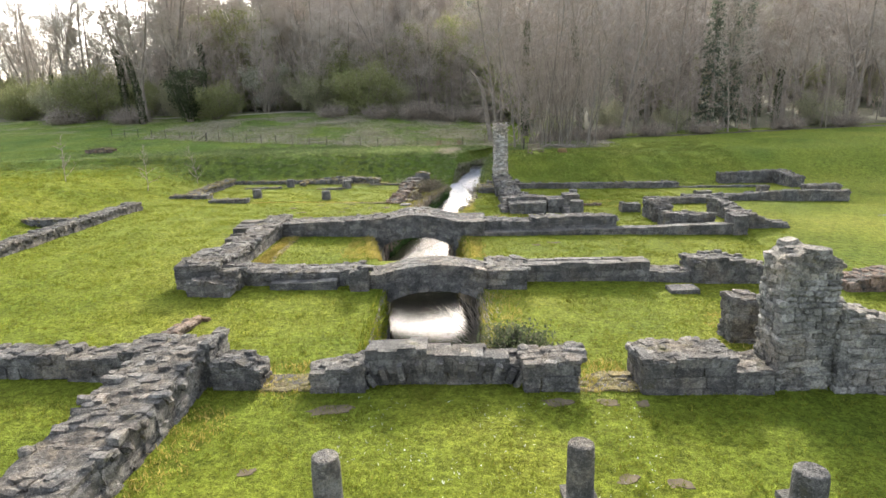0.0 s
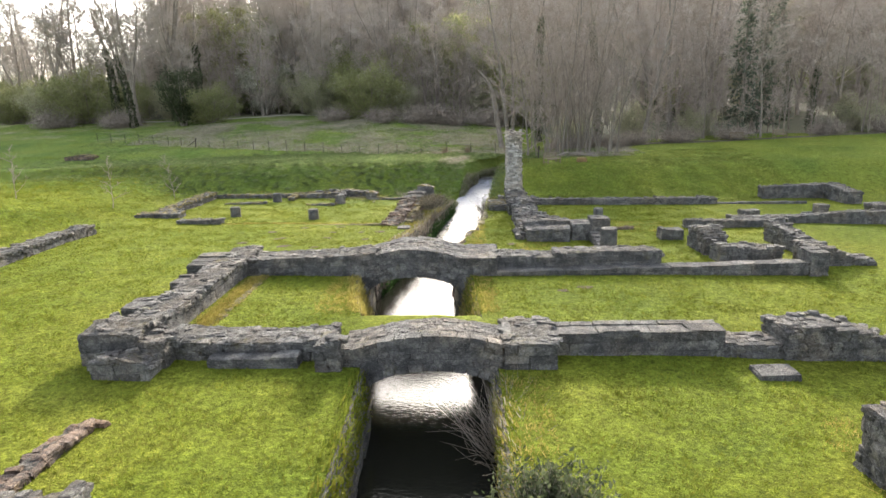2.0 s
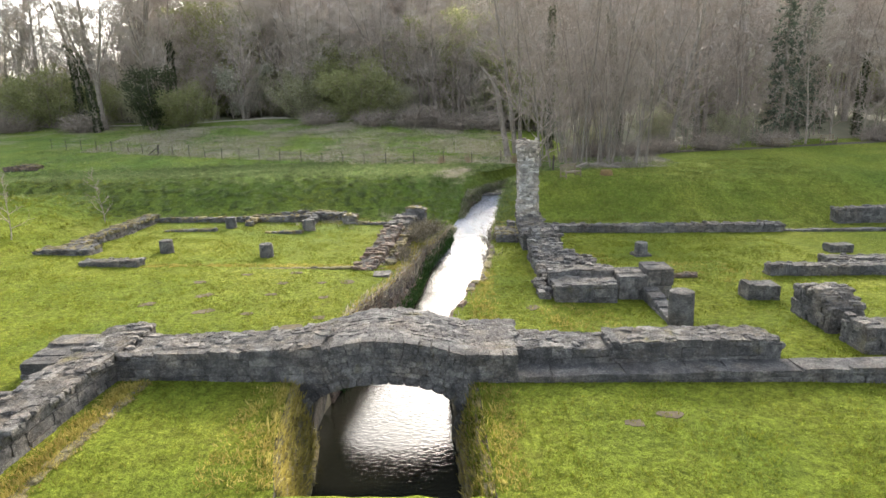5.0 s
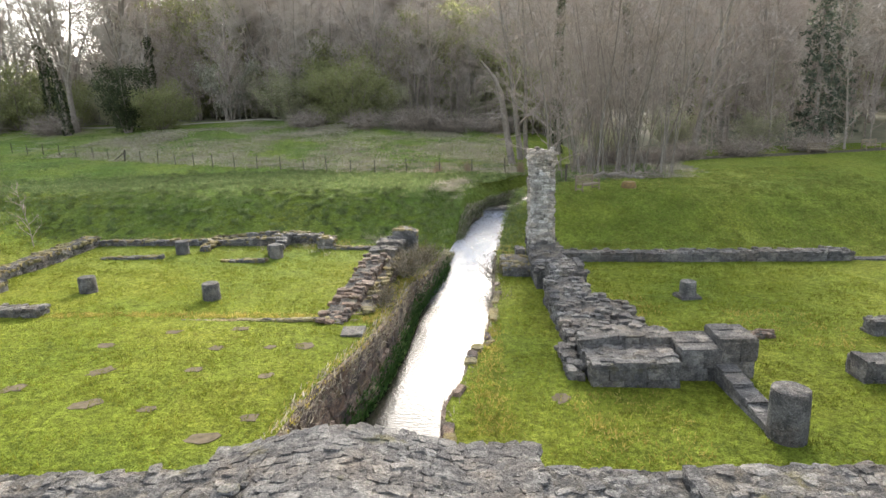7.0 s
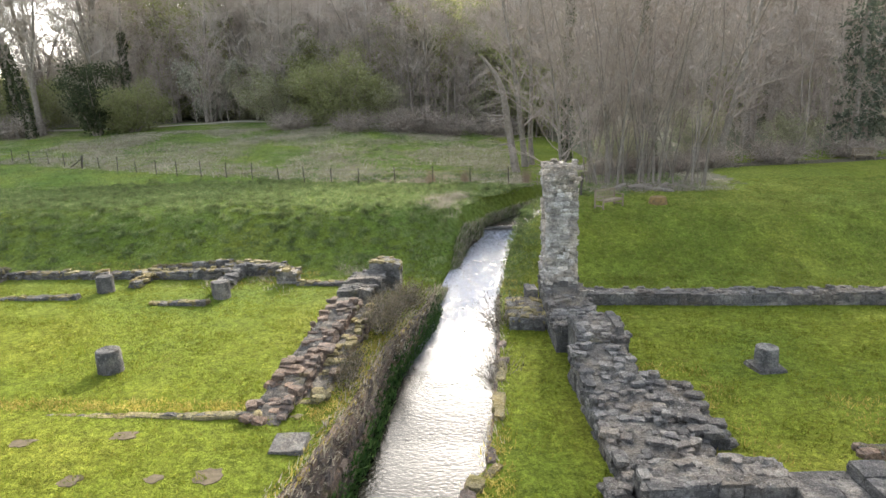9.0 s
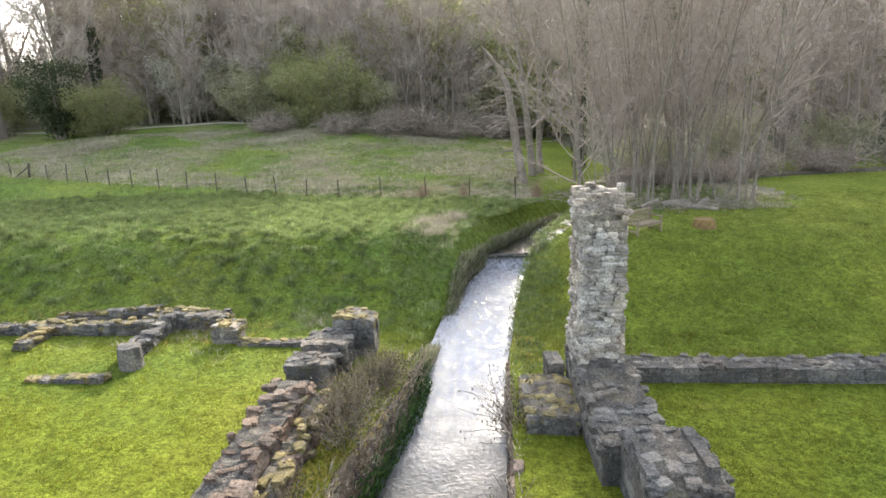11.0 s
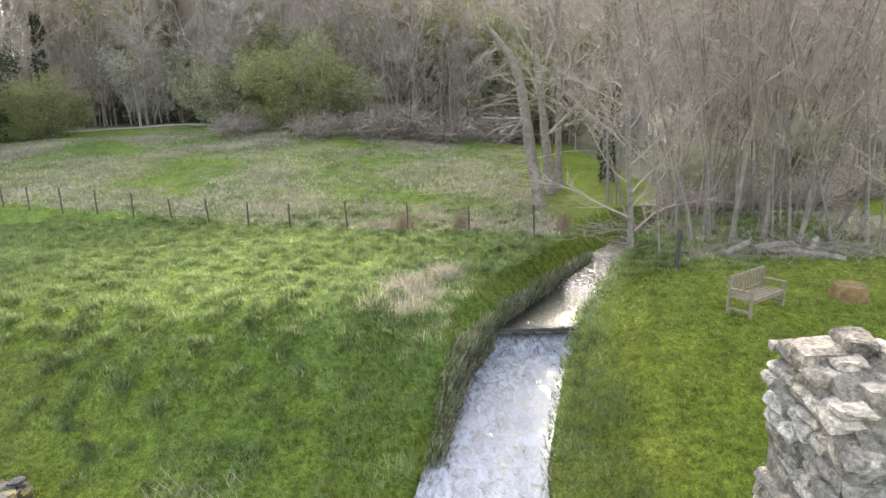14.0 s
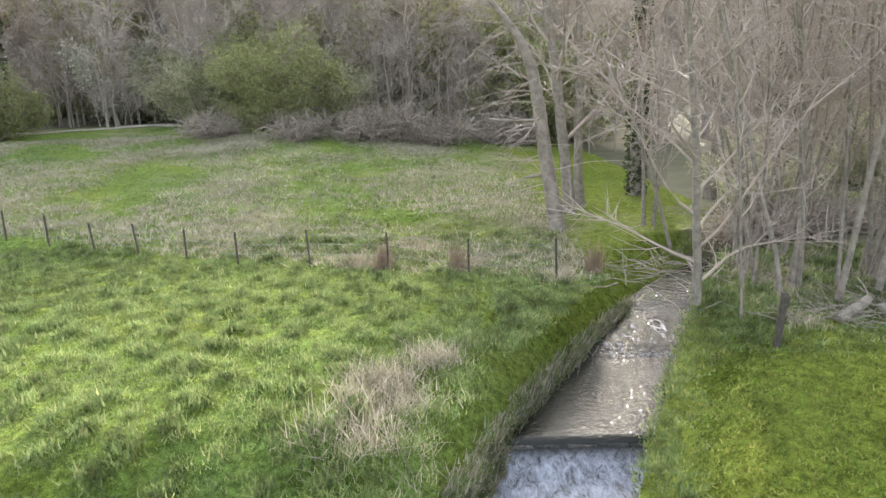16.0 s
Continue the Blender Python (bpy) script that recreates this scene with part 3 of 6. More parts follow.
ruin(W + "short spur wall ending at a column stump", -8.8, -8.4, 45.8, 48.2, [.42, .34, .36, .5], "rubble", course=.14, length=.3, cap="rough", rag=.08)
ruin("reddish tumbled wall core along the stream bank", -4.1, -3.25, 36.3, 43.4, [.22, .36, .42, .5, .62], "red", course=.16, length=.32, cap="rough", rag=.2, top_style="red", turn=-4)
ruin("mossy crumbled inner edge of the tumbled wall core", -3.25, -2.75, 36.6, 43.2, [.1, .18, .24, .3, .4], "red", course=.14, length=.3, cap="rough", rag=.16, top_style="mossy", turn=-4)
ruin(W + "block at the broken wall end", -3.9, -2.85, 44.3, 45.25, [.6, .66, .6], course=.34, length=.6, cap="rough", rag=.05)
ruin(W + "middle block of the broken wall end", -3.7, -2.6, 45.25, 46.3, [.72, .78, .72], course=.36, length=.6, cap="rough", rag=.05)
ruin(W + "tall stub of the broken wall end", -3.15, -2.05, 46.3, 47.2, [1.02, 1.1, .98], course=.3, length=.5, cap="rough", rag=.07, top_style="mossy")
ruin(W + "block wall beside the sunken path", 2.9, 4.85, 32.1, 33.2, [.56, .6, .58], course=.28, length=.5, cap="rough", rag=.03)
ruin(W + "broken wall behind the blocks", 2.9, 5.0, 33.2, 34.0, [.72, .8, .78], course=.24, length=.5, cap="rough", rag=.05)
ruin(W + "outlying broken stones by the sunken path", 2.45, 2.8, 32.4, 34.2, [.2, .28, .2], "rubble", cap="rough", rag=.08)
ruin(W + "large squared blocks", 5.0, 5.9, 32.5, 33.6, [.76, .8], course=.4, length=.6)
ruin(W + "tall squared end block", 5.9, 6.75, 32.6, 33.6, [1.0, 1.0], course=.5, length=.9)
ruin(W + "low kerb wall to the column", 5.75, 6.2, 29.9, 32.5, [.15, .3, .4], cap="slab")
ruin(W + "tumbled low wall core", 2.75, 4.05, 34.0, 38.9, [.42, .46, .52, .66, .8], "rubble", course=.19, length=.4, cap="rough", rag=.16)
ruin(W + "rubble spilling from the broken wall", 4.05, 5.2, 35.6, 38.0, [.46, .36, .14], "rubble", cap="rough", rag=.18, along=True, sides="fe")
ruin(W + "rubble spilling from the broken wall", 4.05, 4.7, 34.5, 35.6, [.36, .14], "rubble", cap="rough", rag=.14, along=True, sides="fe")
ruin(W + "tall broken block of the pier wall", 3.0, 4.15, 38.9, 40.6, [.95, 1.12, 1.15, 1.05], course=.3, length=.55, cap="rough", rag=.1, sides="fle")
ruin(W + "worn wall running to the tall pier", 2.7, 3.95, 40.6, 43.3, [.8, .78, .9, 1.15], course=.3, length=.6, cap="rough", rag=.1)
ruin(W + "squared foot of the tall pier", 2.72, 3.86, 43.25, 44.5, [1.1, 1.16], course=.3, length=.55, cap="rough", name="ruined_pier", category="pier")
ruin("tall pale pier of broken rubble masonry", 2.78, 3.78, 43.32, 44.4, [3.4, 3.75, 3.8, 3.6], "pale", course=.10, length=.34, cap="rough", name="ruined_pier", category="pier", rag=.14, lift=1.05)
ruin(W + "low wall beside the cascade", 1.62, 2.7, 42.3, 44.2, [.4, .45], "rubble", cap="rough", top_style="mossy")
ruin(W + "squared stone left standing beside the pier", 2.32, 2.7, 44.4, 45.4, [.62, .55], course=.5, length=1.0, cap="slab")
ruin(W + "long low wall across the lawn", 3.9, 16.6, 44.75, 45.55, [.56, .44, .36, .32, .26], cap="rough", rag=.08)
ruin(W + "kerb course ending the long wall", 16.6, 22.5, 44.95, 45.35, [.16, .12, .08], cap="slab")

ruin("flat worn slab at the corner of the stream wall", -3.4, -2.75, 35.2, 35.85, .09, cap="slab", name="stone_slab", category="slab")


def stream_kerb(y0, y1):
    """Broken, mossy kerb stones along the right bank."""
    rng = random.Random(31)
    root = new("stream_kerb")
    tagged(root, "broken mossy kerb stones along the stream bank", "kerb", kind="structure")
    y = y0
    while y < y1:
        l = rng.uniform(.22, .5)
        x = right_edge(y + l / 2) + rng.uniform(.04, .14)
        if rng.random() < .6:
            slope = (right_edge(y + l) - right_edge(y)) / l
            stone(root, rng.choice(("mossy", "red", "mossy")), rng, (x, y + l / 2, ground(x, y + l / 2) + rng.uniform(-.06, .02)), (rng.uniform(.16, .3), l * .96, .2), -math.atan(min(1.0, slope)), .08, "kerb_stone")
        y += l


stream_kerb(29.2, 42.0)

# ---- bridges ----


def bridge(label, xl, xr, y0, y1, side_top, crown_top, spring, crown, ends, seed):
    """A low segmental stone arch across the stream, from xl to xr, with shoulders out to ends."""
    rng = random.Random(seed)
    e0, e1 = ends
    mid = (xl + xr) / 2
    half = (xr - xl) / 2

    def under(x):
        s = max(-1.0, min(1.0, (x - mid) / half))
        return spring + (crown - spring) * math.sqrt(max(0.0, 1 - s * s)) if abs(s) < 1 else spring

    def top(x):
        s = (x - mid) / (half * 1.15)
        return side_top + (crown_top - side_top) * max(0.0, 1 - s * s) ** 1.2 if abs(s) < 1 else side_top

    n = 28
    line = [e0 + (e1 - e0) * i / n for i in range(n + 1)]
    line = sorted(line + [xl, xr])
    verts, faces = [], []
    i0 = 0.05
    for y in (y0 + i0, y1 - i0):
        for x in line:
            verts.append((x, y, top(x) - 0.05))
        for x in line:
            verts.append((x, y, under(x) if xl <= x <= xr else -2.3))
    m = len(line)
    for i in range(m - 1):
        faces.append((i, i + m, i + m + 1, i + 1))
        faces.append((2 * m + i, 2 * m + i + 1, 3 * m + i + 1, 3 * m + i))
        faces.append((i, i + 1, 2 * m + i + 1, 2 * m + i))
        faces.append((m + i, 3 * m + i, 3 * m + i + 1, m + i + 1))
    core = link_mesh("stone_bridge", verts, faces, MORTAR)
    tagged(core, label, "bridge")
    # ring of arch stones on the near face and along the vault
    k = 15
    ring = 0.2
    for j in range(k):
        a = math.pi * (1 - (j + 0.5) / k)
        x = mid + half * math.cos(a)
        z = spring + (crown - spring) * math.sin(a)
        nx, nz = math.cos(a) / half, math.sin(a) / (crown - spring)
        d = math.hypot(nx, nz)
        nx, nz = nx / d, nz / d
        ob = new("voussoir", rng.choice(SHAPES["ashlar"]))
        ob.parent = core
        wide = math.pi * math.hypot(half * math.sin(a), (crown - spring) * math.cos(a)) / k
        ob.matrix_basis = Matrix.Translation((x + nx * ring / 2, y0 + 0.1, z + nz * ring / 2)) @ Euler((0, math.atan2(nx, nz), 0)).to_matrix().to_4x4() @ Matrix.Diagonal((max(0.14, wide - 0.012), 0.3, ring, 1))
    # face of narrow courses that follow the hump
    def lean(x):
        return math.atan2(top(x + 0.1) - top(x - 0.1), 0.2)

    down = 0.11
    while down < crown_top + 1.3:
        ch = 0.155 * rng.uniform(0.85, 1.15)
        x = e0 - rng.uniform(0, 0.2)
        while x < e1:
            l = 0.30 * rng.uniform(0.6, 1.5)
            a, b = max(e0, x), min(e1, x + l)
            c = (a + b) / 2
            high = top(c) - down
            low = high - ch
            if xl - 0.1 < c < xr + 0.1:
                low = max(low, under(c) + ring * 0.75)
            h = high - low
            if b - a > 0.06 and h > 0.04:
                ob = stone(core, "ashlar", rng, (0, 0, 0), (1, 1, 1))
                ob.matrix_basis = Matrix.Translation((c, y0 + 0.08 - rng.uniform(-0.015, 0.02), low + h / 2)) @ Euler((0, -lean(c), 0)).to_matrix().to_4x4() @ Matrix.Diagonal((b - a - 0.006, 0.2, h - 0.005, 1))
            x += l
        down += ch
    # rim of long stones along the near edge
    x = e0
    while x < e1 - 0.08:
        l = min(e1 - x, 0.34 * rng.uniform(0.7, 1.3))
        c = x + l / 2
        ob = stone(core, "ashlar", rng, (0, 0, 0), (1, 1, 1), name="rim_stone")
        ob.matrix_basis = Matrix.Translation((c, y0 + 0.13 + rng.uniform(-.02, .01), top(c) - 0.05 + rng.uniform(-.012, .012))) @ Euler((rng.uniform(-.04, .04), -lean(c), 0)).to_matrix().to_4x4() @ Matrix.Diagonal((l - 0.012, 0.34, 0.15, 1))
        x += l
    # rubble paving on the back of the arch
    heap = Rubble(rng)
    y = y0 + 0.24
    while y < y1 - 0.06:
        dy = rng.uniform(0.13, 0.26)
        x = e0
        while x < e1 - 0.05:
            dx = rng.uniform(0.13, 0.34)
            c = min(e1 - 0.05, x + dx / 2)
            heap.add((c, min(y1 - 0.05, y + dy / 2), top(c) - 0.088 + rng.uniform(-0.018, 0.012)), (dx * 1.08, dy * 1.08, 0.13), (0.0, -lean(c)))
            x += dx
        y += dy
    heap.link("paving_rubble", TOPS["rubble"], core)
    return core


bridge("dark grey stone arch bridge with a humped top", -2.5, 0.85, 18.65, 19.95, .5, .8, -.75, -.08, (-2.95, .95), 3)
bridge("dark grey stone arch bridge joining two walls", -3.62, -.2, 26.35, 28.6, .62, 1.0, -.75, -.02, (-4.1, 1.2), 4)


def culvert_lid(y0, y1):
    verts, faces = [], []
    nx, ny = 16, 8
    for level in (0.03, -0.9):
        for j in range(ny + 1):
            y = y0 + (y1 - y0) * j / ny
            a, b = left_edge(y) - 0.25, right_edge(y) + 0.25
            for i in range(nx + 1):
                x = a + (b - a) * i / nx
                if level < 0:
                    arch = -0.85 + 0.68 * math.sqrt(max(0.0, 1 - (2 * i / nx - 1) ** 2))
                    verts.append((x, y, arch))
                    continue
                verts.append((x, y + (0.12 * noise.noise((x * 2, 5, 0)) if j == ny else 0), ground(x, y) + level - 0.10 * soft((j - ny + 2) / 2)))
    w = nx + 1
    off = w * (ny + 1)
    for j in range(ny):
        for i in range(nx):
            a = j * w + i
            faces.append((a, a + 1, a + w + 1, a + w))
            faces.append((off + a, off + a + w, off + a + w + 1, off + a + 1))
    for i in range(nx):
        faces.append((i, off + i, off + i + 1, i + 1))
        a = ny * w + i
        faces.append((a, a + 1, off + a + 1, off + a))
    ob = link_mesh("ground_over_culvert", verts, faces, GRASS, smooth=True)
    tagged(ob, "grass strip covering the stream behind the bridge", "ground", kind="structure")


culvert_lid(19.7, 22.35)

# ---- column stumps ----


def column_mesh(seed, radius, height, flare):
    rng = random.Random(seed)
    n, rows = 22, 7
    verts, faces = [], []
    for j in range(rows + 1):
        z = -0.2 + (height + 0.2) * j / rows
        for i in range(n):
            a = 2 * math.pi * i / n
            r = radius * (1 + flare * (1 - j / rows)) * (1 + 0.03 * noise.noise((math.cos(a) * 2, math.sin(a) * 2 + seed, z * 3)))
            if j == rows:
                r *= 0.96
            verts.append((r * math.cos(a), r * math.sin(a), z + (0.015 * noise.noise((math.cos(a) * 3, math.sin(a) * 3, seed)) if j >= rows - 1 else 0)))
    for j in range(rows):
        for i in range(n):
            k = (i + 1) % n
            faces.append((j * n + i, j * n + k, (j + 1) * n + k, (j + 1) * n + i))
    top = rows * n
    inner = len(verts)
    for i in range(n):
        a = 2 * math.pi * i / n
        verts.append((radius * 0.86 * math.cos(a), radius * 0.86 * math.sin(a), height + 0.012 + 0.01 * rng.random()))
    for i in range(n):
        k = (i + 1) % n
        faces.append((top + i, top + k, inner + k, inner + i))
    verts.append((0, 0, height + 0.02))
    for i in range(n):
        faces.append((inner + i, inner + (i + 1) % n, len(verts) - 1))
    return verts, faces


def column(x, y, radius, height, label, base=False, flare=0.05):
    v, f = column_mesh(int(x * 10), radius, height, flare)
    ob = link_mesh("column_stump", v, f, STONE)
    g = ground(x, y)
    ob.matrix_basis = pose(x, y, g)
    tagged(ob, label, "column", "column stumps")
    if base:
        rng = random.Random(int(x * 100))
        stone(ob, "ashlar", rng, (0, 0, 0.03), (radius * 2.6, radius * 2.6, 0.16), 0.1, 0.01, "base_stone")
    return ob


DARK = "dark grey round limestone column stump standing in grass"
column(-2.05, 7.75, .21, .85, DARK)
column(1.72, 7.85, .2, .95, DARK, True)
column(5.05, 7.75, .24, .62, DARK, True)
column(6.05, 29.95, .34, 1.0, "large pale grey drum of a column beside a kerb wall", False, .02)
column(7.75, 39.6, .27, .58, "short column stump on a square base in the lawn", True)
for _x, _y in ((-8.65, 39.2), (-13.5, 40.0), (-8.35, 45.6), (-12.9, 46.2)):
    column(_x, _y, .29, .58, "short dark column stump in the roofless room")

# ---- ruins on the far lawn ----
ruin(W + "low footing block", 9.0, 10.0, 32.3, 33.0, [.5, .45], cap="slab")
ruin(W + "broken cross wall with a tall end", 9.75, 10.65, 29.3, 31.2, [.7, 1.05, 1.0, .8], "rubble", cap="rough", rag=.1)
ruin(W + "row of broken wall blocks", 9.8, 12.2, 27.9, 28.9, [.7, .6, .55], cap="rough", rag=.1)
ruin(W + "square pier at the plinth end", 12.3, 12.95, 26.3, 27.2, [.85, .9], course=.3, cap="slab")
ruin(W + "low wall with flat top", 11.2, 16.2, 35.3, 35.9, [.45, .4, .4], cap="rough", rag=.06)
ruin(W + "cross wall of rough blocks", 13.5, 14.2, 28.6, 32.2, [.6, .7, .95], "rubble", cap="rough", rag=.1)
ruin(W + "curved broken wall foot", 12.9, 15.5, 27.6, 28.6, [.8, .7, .3, .15], "rubble", cap="rough")
ruin(W + "low wall with flat top", 14.0, 24.0, 36.6, 37.3, [.5, .45, .6, .45], cap="rough", rag=.06)
ruin(W + "low footing block", 16.0, 17.0, 39.8, 40.4, .35, cap="slab")
ruin(W + "upright stone block", 19.4, 20.0, 38.3, 38.9, .8, cap="slab")
ruin(W + "low wall at the lawn edge", 20.6, 25.6, 46.9, 47.7, [.8, .85, .9], cap="rough", rag=.06)
ruin(W + "broken end wall", 24.7, 25.6, 44.3, 46.9, [.8, .9, 1.0], "rubble", cap="rough")
ruin(W + "short low wall", 22.7, 24.9, 38.9, 39.7, [.8, .85], cap="rough")
ruin(W + "low broken wall", 29.0, 34, 39.5, 40.4, [.5, .9, .9], "rubble", cap="rough")
ruin(W + "low kerb wall in the lawn", 20, 30, 31.0, 31.4, [.08, .1], cap="slab")
ruin("mossy low footing in the lawn", 7.4, 8.6, 35.3, 35.7, .12, "red", cap="rough")


# ---- flat slabs set in the grass ----
def slab(x, y, w, d, turn, label="flat grey paving slab sunk in grass, darkened for the shade of its hollow"):
    rng = random.Random(int(x * 77 + y * 13))
    n = 14
    verts, faces = [], []
    for level in (1.0, 0.86):
        for i in range(n):
            a = 2 * math.pi * i / n
            r = (1 / max(abs(math.cos(a)), abs(math.sin(a)))) ** 0.6 * rng.uniform(0.6, 1.08)
            verts.append((w / 2 * r * math.cos(a) * (1.0 if level == 1.0 else 0.93), d / 2 * r * math.sin(a) * (1.0 if level == 1.0 else 0.93), -0.1 if level == 1.0 else 0.01))
    for i in range(n):
        k = (i + 1) % n
        faces.append((i, k, n + k, n + i))
    faces.append(tuple(range(n, 2 * n)))
    ob = link_mesh("paving_slab", verts, faces, SLAB)
    slope = (ground(x, y + 0.3) - ground(x, y - 0.3)) / 0.6
    ob.matrix_basis = pose(x, y, ground(x, y), math.degrees(math.atan(slope)), 0, turn)
    tagged(ob, label, "slab", "slabs in the grass")


# slab brown kept dark to paint in the shade of sunken hollows
SLAB = plain("worn_shaded_slab", (0.07, 0.058, 0.038), (0.14, 0.115, 0.08), 7, rough=1.0)
SLAB.node_tree.nodes["Principled BSDF"].inputs["Specular IOR Level"].default_value = 0.03
for _x, _y, _w, _d, _t in ((-8.0, 31.1, .75, .5, 10), (-5.0, 29.8, .8, .45, 0), (-4.2, 34.5, .6, .6, 0), (-8.7, 32.8, .75, .5, 40), (-6.5, 32.9, .55, .35, 5),
                           (-6.6, 30.9, .5, .35, 0), (-4.6, 32.6, .45, .4, 0), (-8.2, 35.5, .6, .4, 5), (-6.4, 35.8, .6, .4, 0), (-5.1, 34.4, .4, .3, 0),
                           (-6.5, 34.3, .5, .4, 20), (-10.2, 31.9, .7, .5, 15), (-9.6, 34.5, .6, .4, 0), (-4.3, 30.6, .45, .35, 0), (-3.5, 31.2, .4, .35, 0),
                           (2.1, 31.5, .55, .45, 30), (3.3, 24.6, .5, .3, 0), (4.1, 24.9, .7, .35, 0), (-2.6, 10.7, 1.1, .45, 8), (1.9, 10.9, .7, .4, 0),
                           (2.9, 10.9, .5, .4, 0), (2.6, 8.4, .5, .3, 10), (3.4, 8.3, .5, .3, 0), (3.6, 10.9, .4, .3, 0), (-3.6, 8.6, .35, .25, 0)):
    slab(_x, _y, _w, _d, _t)

# ---- trees and shrubs ----


def leaf_material(name, c1, c2, c3):
    k = Mat(name, 0.7, 0.2)
    c = k.ramp(k.island(), (0.0, c1), (0.5, c2), (1.0, c3))
    k.colour(c)
    k.translucent(c, 0.55)
    return k.m


LEAF_SPRING = leaf_material("spring_leaves", (0.17, 0.18, 0.08), (0.23, 0.24, 0.105), (0.31, 0.315, 0.145))
LEAF_IVY = leaf_material("ivy_leaves", (0.035, 0.046, 0.022), (0.058, 0.07, 0.034), (0.095, 0.11, 0.055))
LEAF_NEEDLE = leaf_material("conifer_needles", (0.07, 0.085, 0.06), (0.11, 0.13, 0.09), (0.16, 0.175, 0.125))
LEAF_BLOSSOM = leaf_material("pale_blossom", (0.30, 0.295, 0.22), (0.40, 0.39, 0.30), (0.50, 0.49, 0.39))
LEAF_BRIAR = leaf_material("bramble_leaves", (0.035, 0.04, 0.018), (0.065, 0.056, 0.033), (0.10, 0.08, 0.05))
LEAF_THICKET = leaf_material("thicket_leaves", (0.15, 0.13, 0.105), (0.22, 0.19, 0.155), (0.30, 0.26, 0.21))
LEAF_SALLOW = leaf_material("grey_green_leaves", (0.23, 0.225, 0.135), (0.31, 0.30, 0.185), (0.40, 0.385, 0.25))


class Tubes:
    """Collects tapered tubes and leaf flakes for one mesh."""

    def __init__(self):
        self.v, self.f = [], []

    def tube(self, pts, radii, sides):
        base = len(self.v)
        n = len(pts)
        for i, p in enumerate(pts):
            d = (pts[min(i + 1, n - 1)] - pts[max(i - 1, 0)]).normalized()
            a = d.orthogonal().normalized()
            b = d.cross(a)
            for k in range(sides):
                t = 2 * math.pi * k / sides
                self.v.append(p + (a * math.cos(t) + b * math.sin(t)) * radii[i])
        for i in range(n - 1):
            for k in range(sides):
                k2 = (k + 1) % sides
                self.f.append((base + i * sides + k, base + i * sides + k2, base + (i + 1) * sides + k2, base + (i + 1) * sides + k))

    def flake(self, p, size, rng):
        a = Vector((rng.gauss(0, 1), rng.gauss(0, 1), rng.gauss(0, 0.7))).normalized()
        b = a.orthogonal().normalized()
        b = (Matrix.Rotation(rng.uniform(0, 6.28), 3, a) @ b)
        c = a.cross(b)
        i = len(self.v)
        self.v += [p - b * size, p + c * size * 0.45, p + b * size, p - c * size * 0.45]
        self.f.append((i, i + 1, i + 2, i + 3))

    def mesh(self, name, material, smooth=True):
        me = bpy.data.meshes.new(name)
        me.from_pydata([tuple(v) for v in self.v], [], self.f)
        me.materials.append(material)
        if smooth:
            me.polygons.foreach_set("use_smooth", [True] * len(me.polygons))
        me.update()
        return me


def limb(rng, start, way, length, bend, up, n):
    """Points of a wandering branch."""
    pts, p, d = [start.copy()], start.copy(), way.normalized()
    for _ in range(n):
        d = (d + Vector((rng.gauss(0, bend), rng.gauss(0, bend), rng.gauss(0, bend) + up))).normalized()
        p = p + d * (length / n)
        pts.append(p.copy())
    return pts


def along(pts, s):
    s = max(0.0, min(0.999, s)) * (len(pts) - 1)
    i = int(s)
    return pts[i].lerp(pts[i + 1], s - i), (pts[i + 1] - pts[i]).normalized()


